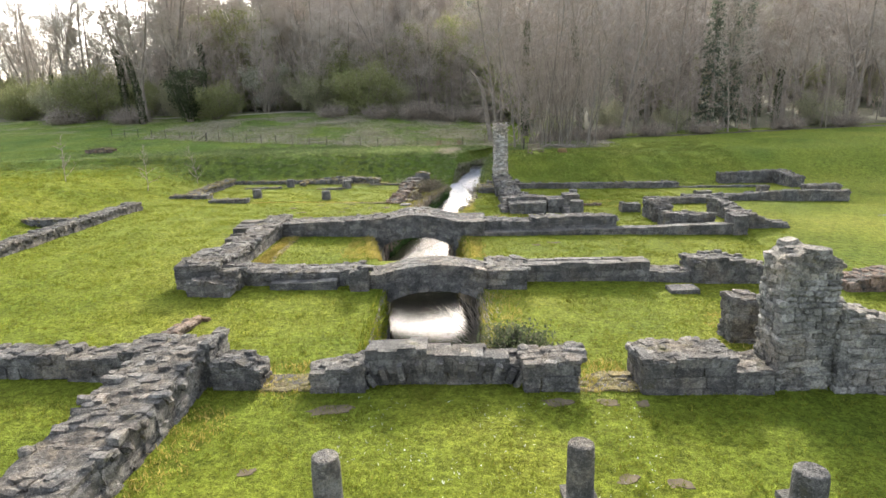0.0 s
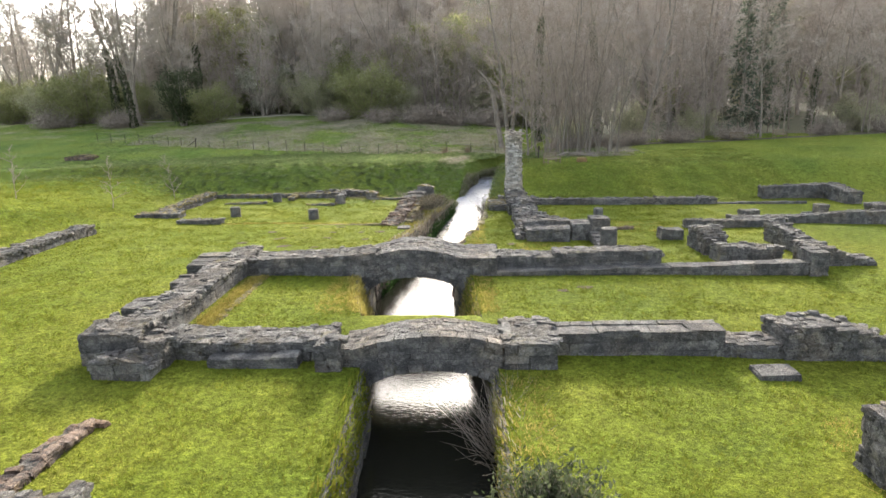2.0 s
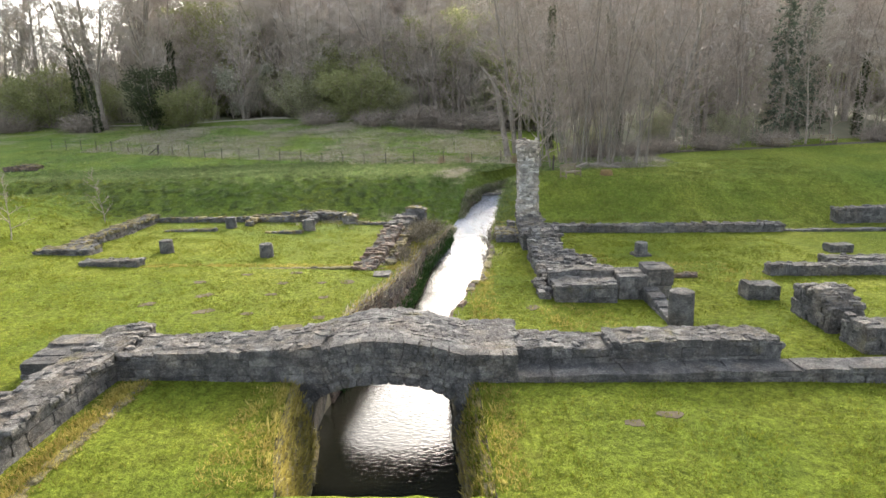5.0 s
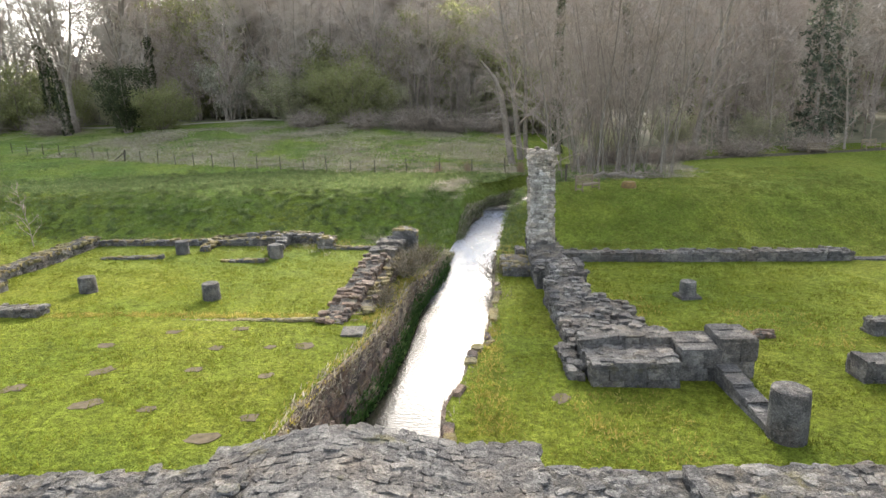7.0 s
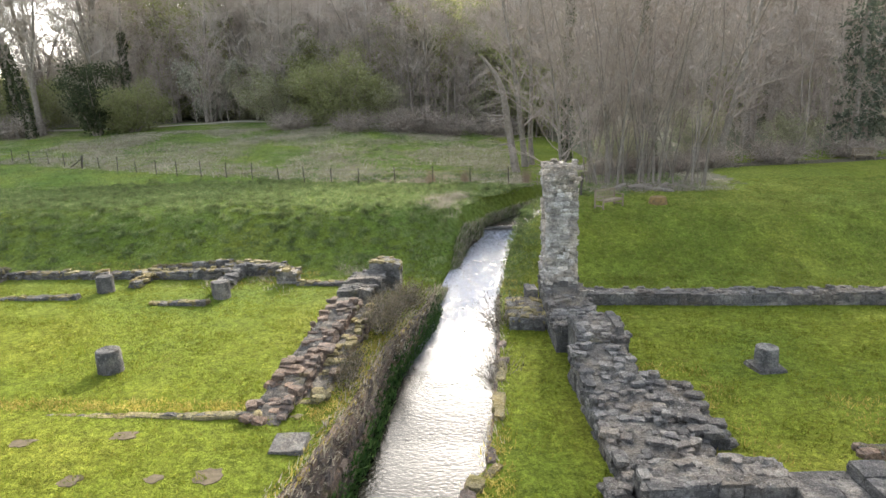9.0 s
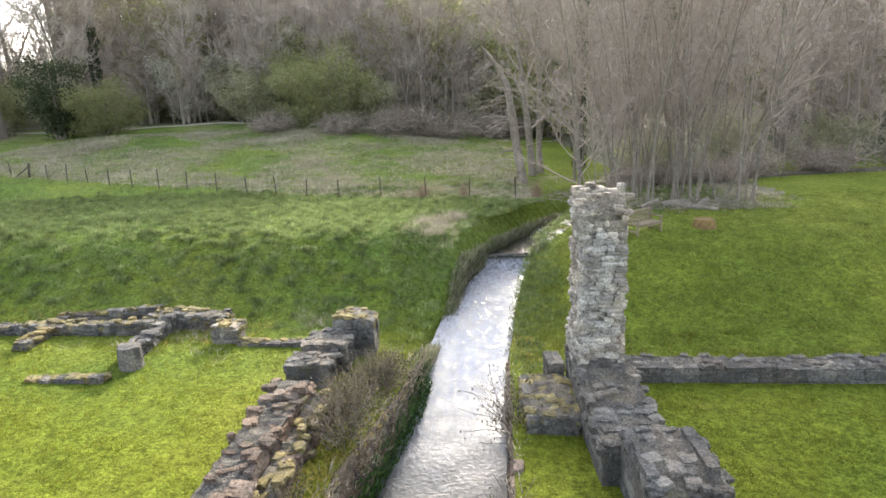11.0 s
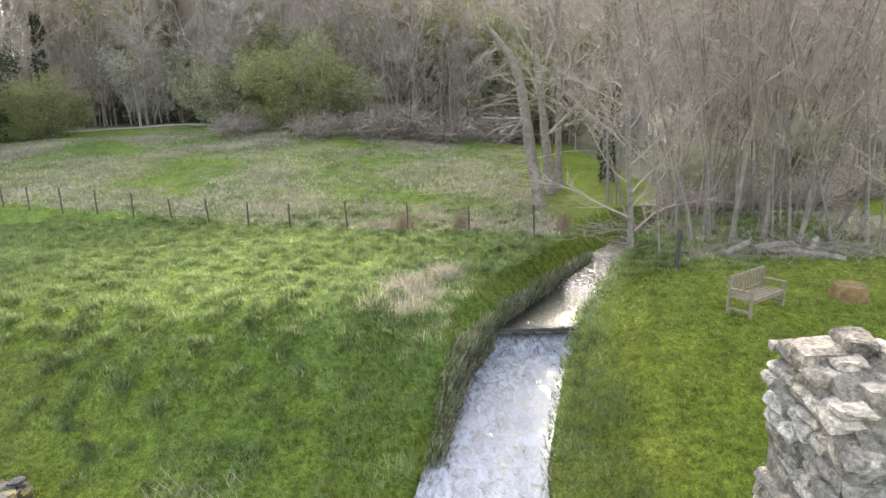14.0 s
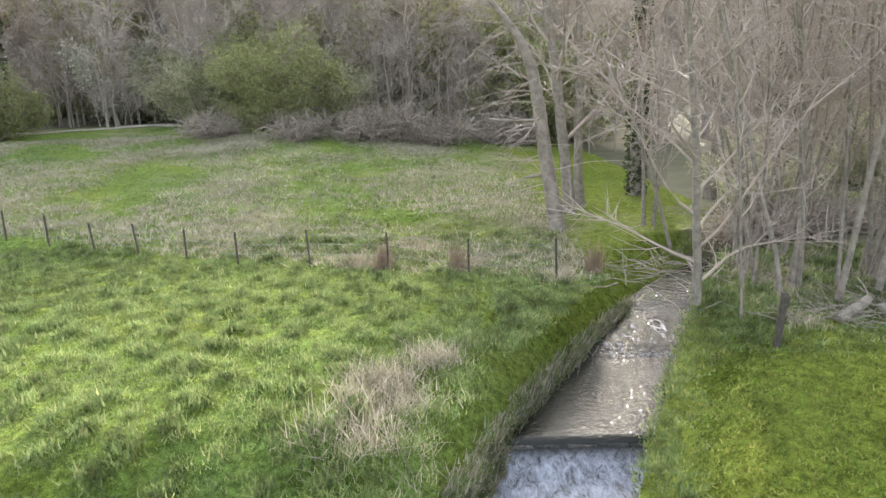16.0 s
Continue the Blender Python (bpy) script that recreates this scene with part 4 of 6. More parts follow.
def tree_meshes(seed, height, radius, limbs, twigs, lean=(0, 0), spread=0.6, first=0.3, ivy=0.0, droop=0.0, fork=0, twig_r=0.012):
    """A bare tree: the trunk's mesh and the crown's mesh of limbs, branches and twigs."""
    rng = random.Random(seed)
    trunk, crown = Tubes(), Tubes()
    stem = limb(rng, Vector((0, 0, -0.3)), Vector((lean[0], lean[1], 1)), height, 0.045, 0.02 if abs(lean[0]) < 0.15 else 0.0, 10)
    trunk.tube(stem, [radius * (1.25 if i == 0 else 1 - 0.9 * i / 10) for i in range(11)], 8)
    leaders = [stem]
    for _ in range(fork):
        p, d = along(stem, rng.uniform(0.12, 0.35))
        out = Vector((rng.gauss(0, 1), rng.gauss(0, 1), 0)).normalized()
        l = limb(rng, p, d + out * 0.35, height * rng.uniform(0.6, 0.8), 0.07, 0.04, 9)
        trunk.tube(l, [radius * 0.65 * (1 - 0.9 * i / 9) for i in range(10)], 7)
        leaders.append(l)
    branches = []
    for i in range(limbs):
        main = rng.choice(leaders)
        s = first + (1 - first) * (i + rng.random()) / limbs
        p, d = along(main, s)
        a = i * 2.4 + rng.uniform(-0.5, 0.5)
        out = Vector((math.cos(a), math.sin(a), 0))
        l = height * spread * (1.05 - s * 0.75) * rng.uniform(0.55, 1.0) * 0.6
        pts = limb(rng, p, d * 0.5 + out * rng.uniform(0.5, 0.9), l, 0.12, 0.05 - droop, 6)
        r = max(0.02, radius * 0.38 * (1.1 - s))
        crown.tube(pts, [r * (1 - 0.85 * k / 6) for k in range(7)], 5)
        branches.append((pts, l, r))
    small = []
    for pts, l, r in branches:
        for _ in range(6):
            p, d = along(pts, rng.uniform(0.2, 0.95))
            side = Vector((rng.gauss(0, 1), rng.gauss(0, 1), rng.gauss(0.1, 0.6)))
            q = limb(rng, p, d + side.normalized() * 0.8, l * rng.uniform(0.25, 0.5), 0.14, 0.04 - droop * 1.5, 3)
            crown.tube(q, [r * 0.4, r * 0.28, r * 0.18, r * 0.08], 3)
            small.append(q)
    small += [b[0] for b in branches]
    for _ in range(twigs):
        q = rng.choice(small)
        p, d = along(q, rng.uniform(0.25, 1.0))
        side = Vector((rng.gauss(0, 1), rng.gauss(0, 1), rng.gauss(0.15 - droop * 6, 0.7))).normalized()
        e = p + (d * 0.7 + side).normalized() * rng.uniform(0.35, 1.1) * height / 14
        crown.tube([p, p.lerp(e, 0.55) + side * 0.04, e], [twig_r, twig_r * 0.8, twig_r * 0.35], 3)
    return trunk, crown, stem, small


def make_tree(name, label, category, group, trunk, crown, bark, twig, leaves=None, leaf_mat=None):
    root = new(name)
    tagged(root, label, category, group)
    t = new("trunk" if category == "tree" else "branchwork", trunk.mesh("trunk", bark))
    t.parent = root
    if category != "tree":
        t["kind"] = "stuff"
    c = new("crown", crown.mesh("crown", twig, False))
    c.parent = root
    if leaves is not None:
        lv = new("foliage", leaves.mesh("foliage", leaf_mat, False))
        lv.parent = root
    return root


def leafy(rng, small, count, size, scatter):
    out = Tubes()
    for _ in range(count):
        q = rng.choice(small)
        p, _ = along(q, rng.uniform(0.2, 1.0))
        p = p + Vector((rng.gauss(0, scatter), rng.gauss(0, scatter), rng.gauss(0, scatter)))
        out.flake(p, size * rng.uniform(0.6, 1.4), rng)
    return out


def ivy_on(rng, stem, radius, upto, count, size):
    out = Tubes()
    for _ in range(count):
        s = rng.random() * upto
        p, _ = along(stem, s)
        a = rng.uniform(0, 6.28)
        r = radius * (1.2 - 0.6 * s) * rng.uniform(0.7, 1.25) * (1 + 0.5 * noise.noise((p.z * 0.8, a, 2)))
        out.flake(p + Vector((math.cos(a) * r, math.sin(a) * r, rng.gauss(0, 0.2))), size * rng.uniform(0.6, 1.3), rng)
    return out


WOOD_LABEL = "tall bare grey-brown woodland tree in early spring"
woodland = []
for _i in range(6):
    _t, _c, _s, _q = tree_meshes(100 + _i, 17 + 1.2 * _i, 0.24 + 0.02 * _i, 26, 1500, spread=0.62, first=0.22, fork=_i % 3, twig_r=0.022)
    woodland.append((make_tree("bare_tree", WOOD_LABEL, "tree", "woodland trees", _t, _c, BARK_BROWN, TWIG_HAZED), _i))
for _i in range(2):
    _t, _c, _s, _q = tree_meshes(140 + _i, 18, 0.28, 20, 500, spread=0.5, first=0.35, twig_r=0.022)
    _v = ivy_on(random.Random(_i), _s, 0.42, 0.55, 1700, 0.15)
    woodland.append((make_tree("ivy_clad_tree", "bare woodland tree with ivy-covered trunk", "tree", "woodland trees", _t, _c, BARK_BROWN, TWIG, _v, LEAF_IVY), 6 + _i))

_rng = random.Random(41)
_first = set()


def plant(root, key, x, y, turn, size=1.0):
    """Place a tree: the first one is moved, the others are copies."""
    m = pose(x, y, ground(x, y) - 0.05, 0, 0, turn) @ Matrix.Scale(size, 4)
    if key not in _first:
        _first.add(key)
        root.matrix_basis = m
        return root
    c = copy_thing(root, pose(x, y, ground(x, y) - 0.05, 0, 0, turn))
    c.scale = (size, size, size)
    return c


for _n in range(340):
    _y = 101 + 50 * _rng.random() ** 1.2
    _x = _rng.uniform(-0.80, 0.85) * (_y + 6)
    if _x > 14:
        _y -= 33 * _rng.random()
        if _y < 68 + 0.06 * _x or (_y < 95 and _rng.random() < 0.6):
            continue
    if _x < -0.46 * _y and _rng.random() < 0.72:
        continue
    _r, _k = woodland[_rng.randrange(6)] if _rng.random() < 0.93 else woodland[6 + _rng.randrange(2)]
    plant(_r, _k, _x, _y, _rng.uniform(0, 360), _rng.uniform(0.8, 1.25) * (0.75 if -28 < _x < 4 and _y < 114 else 1.0))


def far_wood():
    """The bare wood up the valley side, too far off to tell its trees apart."""
    rng = random.Random(23)
    t = Tubes()
    for n in range(640):
        y = 122 + 92 * rng.random()
        x = rng.uniform(-0.86, 0.86) * y if n < 470 else rng.uniform(-0.6, -0.25) * y
        low = x < -0.52 * y
        if low and rng.random() < 0.45:
            continue
        h = rng.uniform(13, 20) * (0.6 if low else 1.0)
        stem = limb(rng, Vector((x, y, ground(x, y) - .3)), Vector((rng.gauss(0, .05), 0, 1)), h, 0.03, 0.02, 5)
        t.tube(stem, [.24, .2, .16, .11, .07, .03], 5)
        for _ in range(15):
            p, d = along(stem, rng.uniform(.22, .98))
            a = rng.uniform(0, 6.28)
            q = limb(rng, p, d * .7 + Vector((math.cos(a), math.sin(a), .2)), h * rng.uniform(.12, .28), .12, .06, 3)
            t.tube(q, [.075, .05, .035, .02], 3)
            for _ in range(4):
                p2, d2 = along(q, rng.uniform(.3, 1))
                w = limb(rng, p2, d2 + Vector((rng.gauss(0, .6), rng.gauss(0, .6), rng.gauss(.3, .4))), rng.uniform(.9, 2.2), .15, .05, 2)
                t.tube(w, [.035, .026, .012], 3)
    ob = new("far_wood", t.mesh("far_wood", TWIG_HAZED, False))
    tagged(ob, "bare grey-brown wood covering the valley side", "wood", kind="stuff")


far_wood()

# thin understorey
_thin = []
for _i in range(4):
    _t, _c, _s, _q = tree_meshes(180 + _i, 8 + 1.5 * _i, 0.06 + .01 * _i, 16, 420, spread=0.6, first=0.12, twig_r=0.016)
    _thin.append(make_tree("young_tree", "slender bare young tree in the wood", "tree", "woodland young trees", _t, _c, BARK_BROWN, TWIG))
for _n in range(270):
    _x = _rng.uniform(-62, 70) if _n < 170 else _rng.uniform(-38, 8)
    _lo = 99 - 31 * soft((_x - 7) / 8) + 0.06 * max(0, _x - 15)
    _y = _lo + 24 * _rng.random() ** 1.5
    _k = _rng.randrange(4)
    plant(_thin[_k], "t%d" % _k, _x, _y, _rng.uniform(0, 360), _rng.uniform(.7, 1.25))

# tall trees on the left with the sky behind them
for _x, _y, _s in ((-68, 108, 1.0), (-61, 104, 1.05), (-51, 95, 1.1), (-47, 93, 1.1), (-43, 99, 1.0)):
    plant(*woodland[_rng.choice((2, 4, 5, 6))], _x, _y, _rng.uniform(0, 360), _s)
plant(*woodland[7], -46.5, 90.5, 40, 1.0)


def shrub(name, label, seed, height, width, count, leaf_mat, size, group="valley shrubs", stems=9, sharp=1.0):
    """A dense shrub: many stems from the ground, twigs and small leaves in clumps with gaps."""
    rng = random.Random(seed)
    trunk, crown, small = Tubes(), Tubes(), []
    for i in range(stems):
        a = 6.28 * i / stems + rng.uniform(-.3, .3)
        out = Vector((math.cos(a), math.sin(a), 0)) * rng.uniform(0.2, 0.85) * width / height
        pts = limb(rng, Vector((math.cos(a) * .3, math.sin(a) * .3, -0.2)), out + Vector((0, 0, 1)), height * rng.uniform(.8, 1.0), 0.10, 0.0, 7)
        trunk.tube(pts, [0.11 * (1 - .85 * k / 7) for k in range(8)], 5)
        for _ in range(13):
            p, d = along(pts, rng.uniform(0.12, 1.0))
            side = Vector((rng.gauss(0, 1), rng.gauss(0, 1), rng.gauss(0.0, 0.5))).normalized()
            q = limb(rng, p, d * .5 + side, width * rng.uniform(.10, .24), 0.15, 0.0, 3)
            crown.tube(q, [.035, .025, .016, .006], 3)
            small.append(q)
    leaves = leafy(rng, small, count, size, 0.42)
    return make_tree(name, label, "shrub", group, trunk, crown, BARK_BROWN, TWIG, leaves, leaf_mat)


_sh = {
    "green": shrub("leafy_shrub", "large rounded shrub with fresh olive-green leaves", 1, 8.5, 11, 24000, LEAF_SPRING, 0.13, stems=16),
    "grey": shrub("leafy_shrub", "rounded grey-green sallow shrub at the wood edge", 2, 7.0, 8, 14000, LEAF_SALLOW, 0.12, stems=14),
    "ivy": shrub("ivy_clad_stump", "cone of dark ivy with green shoots round it", 3, 8.5, 4.0, 8000, LEAF_IVY, 0.15),
    "blossom": shrub("blossom_tree", "small tree in pale blossom at the wood edge", 4, 9.5, 7, 6500, LEAF_BLOSSOM, 0.13),
    "sallow": shrub("leafy_tree", "tall thin tree hazed with fresh yellow-green leaves", 6, 13, 8, 9000, LEAF_SPRING, 0.12, stems=7),
    "bramble": shrub("bramble_thicket", "low dark tangle of bramble stems", 5, 2.2, 6, 5200, LEAF_THICKET, 0.06, stems=22),
}
for _k, _x, _y, _s, _tn in (("green", -13.5, 94, .85, 0), ("grey", -9.5, 97, .8, 70), ("bramble", -4.5, 92, 1.5, 50), ("green", -21.5, 103, .9, 140), ("grey", -21.5, 99, .95, 20), ("grey", -27, 106, 1.1, 130), ("green", -24, 112, 1.2, 200),
                            ("green", -33, 118, 1.3, 250), ("green", -6, 113, 1.3, 10), ("grey", 2, 104, 1.0, 60), ("green", 8, 116, 1.2, 90), ("blossom", -31.5, 103, 1.0, 0),
                            ("ivy", -39.5, 91, 1.0, 0), ("green", -36.5, 93, .65, 30), ("green", -57, 97, .95, 10), ("grey", -64, 99, .9, 60), ("green", -51, 98, .7, 140),
                            ("grey", -44, 98, .8, 200), ("bramble", -6, 90.5, 1.3, 0), ("bramble", -1, 91, 1.3, 80), ("bramble", -18, 91, 1.1, 30), ("bramble", -11, 89.5, 1.1, 300),
                            ("bramble", 4, 95, 1.5, 10), ("grey", 19, 74, .6, 10), ("bramble", 17, 66.5, .8, 0), ("bramble", 22, 67.5, .9, 60), ("bramble", 28, 69, .8, 60), ("bramble", 38, 70, .9, 10), ("bramble", 45, 71, .9, 90), ("bramble", 53, 72, .9, 190), ("grey", 26, 73, .5, 0), ("grey", 44, 75, .6, 40),
                            ("grey", 60, 76, .6, 60), ("green", -74, 104, .8, 60), ("bramble", -49, 92, 1.4, 60), ("bramble", -60, 94, 1.5, 10), ("bramble", 14.5, 64.5, .7, 10), ("bramble", 9.5, 64.2, .6, 40), ("bramble", 12, 65.4, .75, 130), ("grey", 11.5, 67.5, .45, 10)):
    plant(_sh[_k], "s" + _k, _x, _y, _tn, _s)
for _n in range(58):
    _y = _rng.uniform(101, 168)
    _x = _rng.uniform(-0.36, 0.10) * _y
    if abs(_x + 33) < 6 and _y < 108:
        continue
    _k = _rng.choice(("green", "green", "grey", "sallow"))
    plant(_sh[_k], "s" + _k, _x, _y, _rng.uniform(0, 360), _rng.uniform(.8, 1.5))
for _n in range(70):
    _y = _rng.uniform(112, 190)
    _x = _rng.uniform(-0.86, -0.38) * _y if _n < 45 else _rng.uniform(0.2, 0.86) * _y
    _k = _rng.choice(("grey", "grey", "bramble", "green"))
    plant(_sh[_k], "s" + _k, _x, _y, _rng.uniform(0, 360), _rng.uniform(.8, 1.4))


def conifer(seed, height):
    rng = random.Random(seed)
    trunk, crown, leaves = Tubes(), Tubes(), Tubes()
    stem = limb(rng, Vector((0, 0, -.3)), Vector((0, 0, 1)), height, 0.01, 0.03, 8)
    trunk.tube(stem, [.3 * (1 - .92 * i / 8) for i in range(9)], 7)
    for i in range(95):
        s = 0.08 + 0.9 * i / 95
        p, _ = along(stem, s)
        a = i * 2.4 + rng.uniform(-.4, .4)
        l = (1.06 - s) * height * 0.125 * rng.uniform(.6, 1.15)
        pts = limb(rng, p, Vector((math.cos(a), math.sin(a), -0.1)), l, 0.06, -0.04, 4)
        crown.tube(pts, [.05, .035, .025, .015, .006], 3)
        for _ in range(int(46 * (1.15 - s))):
            q, _ = along(pts, rng.uniform(.15, 1.0))
            leaves.flake(q + Vector((rng.gauss(0, .18), rng.gauss(0, .18), rng.gauss(-.12, .16))), rng.uniform(.12, .24), rng)
    return make_tree("conifer", "tall dark green conifer at the wood edge", "tree", "conifers", trunk, crown, BARK_BROWN, BARK_BROWN, leaves, LEAF_NEEDLE)


_co = conifer(9, 22)
for _x, _y, _s in ((30.6, 73.5, .95), (33.6, 76, .85), (41, 88, .9), (12, 118, .9)):
    plant(_co, "conifer", _x, _y, _x * 40, _s)

# coppice beside the stream: many thin pale stems
_cop = []
for _i in range(5):
    _t, _c, _s, _q = tree_meshes(300 + _i, 9.5 + _i, 0.036 + .006 * _i, 15, 170, lean=(0.05 * (_i - 2), 0.03), spread=.42, first=.25, twig_r=.008)
    _cop.append(make_tree("coppice_stem", "thin pale grey bare coppice stem beside the stream", "tree", "coppice stems", _t, _c, BARK_GREY, TWIG))
_cr = random.Random(77)
for _n in range(60):
    _u = _cr.random()
    _x = 6.9 + 6.4 * _u + _cr.gauss(0, .35)
    _y = 58.6 - 1.2 * _u + 8.5 * _cr.random() ** 1.4
    if not free(_x, _y, .3):
        continue
    _k = _cr.randrange(5)
    _o = plant(_cop[_k], "c%d" % _k, _x, _y, _cr.uniform(0, 360), _cr.uniform(.75, 1.2))
    _tip = (_x - 9.8) * 3.8
    _o.rotation_euler = (radians(_cr.gauss(-2, 4)), radians(_tip + _cr.gauss(0, 4)), radians(_cr.uniform(0, 360))) if _n > 4 else _o.rotation_euler

for _x, _y, _k, _tn, _s in ((6.4, 57.7, 0, 40, .95), (7.8, 58.8, 3, 150, 1.15), (8.7, 58.4, 4, 260, 1.2), (9.3, 59.3, 2, 80, 1.1), (10.0, 59.0, 4, 10, 1.15), (10.6, 60.2, 3, 200, 1.1), (11.2, 61.2, 4, 300, 1.2)):
    _o = plant(_cop[_k], "c%d" % _k, _x, _y, _tn, _s)

_t, _c, _s, _q = tree_meshes(401, 12.5, .10, 30, 1300, lean=(.03, 0), spread=.62, first=.07, twig_r=.008)
_o = make_tree("bare_tree", "pale-barked bare tree with low spreading boughs at the stream edge", "tree", "", _t, _c, BARK_GREY, TWIG)
_o.matrix_basis = pose(5.75, 58.5, ground(5.75, 58.5) - .1, 0, 0, 20)


def dead_tree(x, y):
    """A leaning trunk with a snapped top, short broken boughs and drooping twigs."""
    rng = random.Random(66)
    trunk, crown = Tubes(), Tubes()
    stem = [Vector(p) for p in ((.08, 0, -.4), (0, 0, .2), (-.2, 0, 1.4), (-.42, .05, 2.8), (-.6, .05, 4.2), (-.85, .1, 5.6), (-1.25, .1, 6.5), (-1.75, .1, 7.2), (-2.2, .1, 7.75))]
    trunk.tube(stem, [.40, .30, .26, .24, .22, .19, .15, .12, .08], 9)
    for s, l, up in ((.30, .9, .1), (.44, 1.25, .06), (.47, 1.8, .02), (.55, .5, .3), (.78, .5, .4)):
        p, _ = along(stem, s)
        q = limb(rng, p, Vector((-1, rng.uniform(-.3, .1), up)), l, .06, 0, 4)
        trunk.tube(q, [.07, .06, .05, .045, .035], 6)
    for i in range(30):
        p, _ = along(stem, rng.uniform(.22, .85))
        a = rng.gauss(math.pi, 1.0)
        q = limb(rng, p, Vector((math.cos(a), math.sin(a), rng.uniform(-.1, .35))), rng.uniform(1.2, 3.0), .10, -.10, 6)
        crown.tube(q, [.028, .024, .02, .016, .012, .008, .004], 4)
        for _ in range(7):
            p2, d2 = along(q, rng.uniform(.25, 1))
            w = limb(rng, p2, d2 + Vector((rng.gauss(0, .5), rng.gauss(0, .5), rng.gauss(-.3, .3))), rng.uniform(.3, .9), .15, -.06, 3)
            crown.tube(w, [.009, .007, .005, .002], 3)
    o = make_tree("dead_tree", "leaning dead grey tree with a snapped top and drooping boughs", "tree", "", trunk, crown, BARK_DEAD, TWIG)
    o.matrix_basis = pose(x, y, ground(x, y) - .05)


dead_tree(3.95, 66.6)
for _sd, _x, _y, _h, _r, _ln, _tn in ((411, 4.9, 69.3, 19, .24, (-.09, .0), 0), (418, 5.5, 70.4, 18, .2, (-.05, 0), 0), (412, 8.4, 72.5, 19, .3, (-.02, 0), 0), (413, 11, 71, 17, .28, (0, 0), 50),
                                      (414, 15, 73, 18, .3, (0.1, 0), 90), (415, 19, 70, 17, .28, (.12, 0), 10), (416, 24, 77, 19, .3, (.0, 0), 10), (417, 29, 82, 19, .3, (.03, 0), 60)):
    _t, _c, _s, _q = tree_meshes(_sd, _h, _r, 20, 800, lean=_ln, spread=.6, first=.16, droop=.02 if _sd in (411, 418) else 0, twig_r=.014)
    if _sd in (412, 414):
        _o = make_tree("ivy_clad_tree", "tall bare tree with dark ivy on its trunk", "tree", "streamside trees", _t, _c, BARK_BROWN, TWIG, ivy_on(random.Random(_sd), _s, .36, .7, 2600, .12), LEAF_IVY)
    else:
        _o = make_tree("bare_tree", "tall bare grey tree beside the stream", "tree", "streamside trees", _t, _c, BARK_GREY, TWIG)
    _o.matrix_basis = pose(_x, _y, ground(_x, _y) - .1, 0, 0, _tn)

# young bare saplings on the left bank
for _i, (_x, _y) in enumerate(((-21.5, 41), (-25.5, 38.5), (-20.5, 47))):
    _t, _c, _s, _q = tree_meshes(450 + _i, 3.4, .03, 12, 90, spread=.7, first=.2, twig_r=.006)
    _o = make_tree("sapling", "thin bare sapling in rough grass", "tree", "saplings", _t, _c, BARK_BROWN, TWIG)
    _o.matrix_basis = pose(_x, _y, ground(_x, _y) - .05)

# ---- fence, bench, post, logs ----
WOOD_GREY = plain("weathered_wood", (0.12, 0.092, 0.062), (0.26, 0.21, 0.15), 12)
POST_WOOD = plain("dark_post_wood", (0.035, 0.03, 0.025), (0.085, 0.07, 0.055), 10)
WIRE = plain("galvanised_wire", (0.16, 0.16, 0.16), (0.24, 0.24, 0.24), 10, .5)
RUSTY = plain("orange_brown_bracken", (0.18, 0.125, 0.08), (0.27, 0.20, 0.135), 10)


def box(bm, centre, size, rot=None, bevel=0.0):
    r = bmesh.ops.create_cube(bm, size=1.0)
    m = Matrix.Translation(centre) @ (rot.to_matrix().to_4x4() if rot else Matrix()) @ Matrix.Diagonal((*size, 1))
    bmesh.ops.transform(bm, matrix=m, verts=r["verts"])
    if bevel:
        es = list({e for v in r["verts"] for e in v.link_edges})
        bmesh.ops.bevel(bm, geom=es, offset=bevel, segments=1, profile=.5, affect="EDGES")


def part(name, bm, material, parent, label=""):
    me = bpy.data.meshes.new(name)
    bm.to_mesh(me)
    bm.free()
    me.materials.append(material)
    ob = new(name, me)
    ob.parent = parent
    if label:
        ob["label"] = label
    return ob


FENCE = ((-45, 79), (-34, 74.5), (-26, 70.6), (-20.2, 68.0), (-12, 65.3), (-6.3, 63.3), (-1.5, 62.0), (3.0, 60.6))


def build_fence():
    rng = random.Random(8)
    root = new("wire_fence")
    tagged(root, "thin dark post and wire fence across the meadow", "fence")
    at = []
    for (xa, ya), (xb, yb) in zip(FENCE, FENCE[1:]):
        n = max(1, round(math.hypot(xb - xa, yb - ya) / 2.3))
        for i in range(n):
            at.append((xa + (xb - xa) * i / n, ya + (yb - ya) * i / n))
    at.append(FENCE[-1])
    tops = []
    for i, (x, y) in enumerate(at):
        bm = bmesh.new()
        h = rng.uniform(1.0, 1.15)
        big = i == len(at) - 17
        w = .12 if big else .055
        box(bm, (0, 0, h / 2 - .15), (w, w, h + .3), None, .01)
        if big:
            box(bm, (-.45, 0, .4), (.07, .07, 1.25), Euler((0, .85, 0)), .01)
        p = part("post", bm, POST_WOOD, root)
        g = ground(x, y)
        p.matrix_basis = pose(x, y, g, rng.gauss(0, 2.5), rng.gauss(0, 2.5), 0)
        tops.append((x, y, g))
    for k in (.35, .65, .92):
        t = Tubes()
        t.tube([Vector((x, y, g + k)) for x, y, g in tops], [.006] * len(tops), 4)
        w = new("wire", t.mesh("wire", WIRE))
        w.parent = root


build_fence()


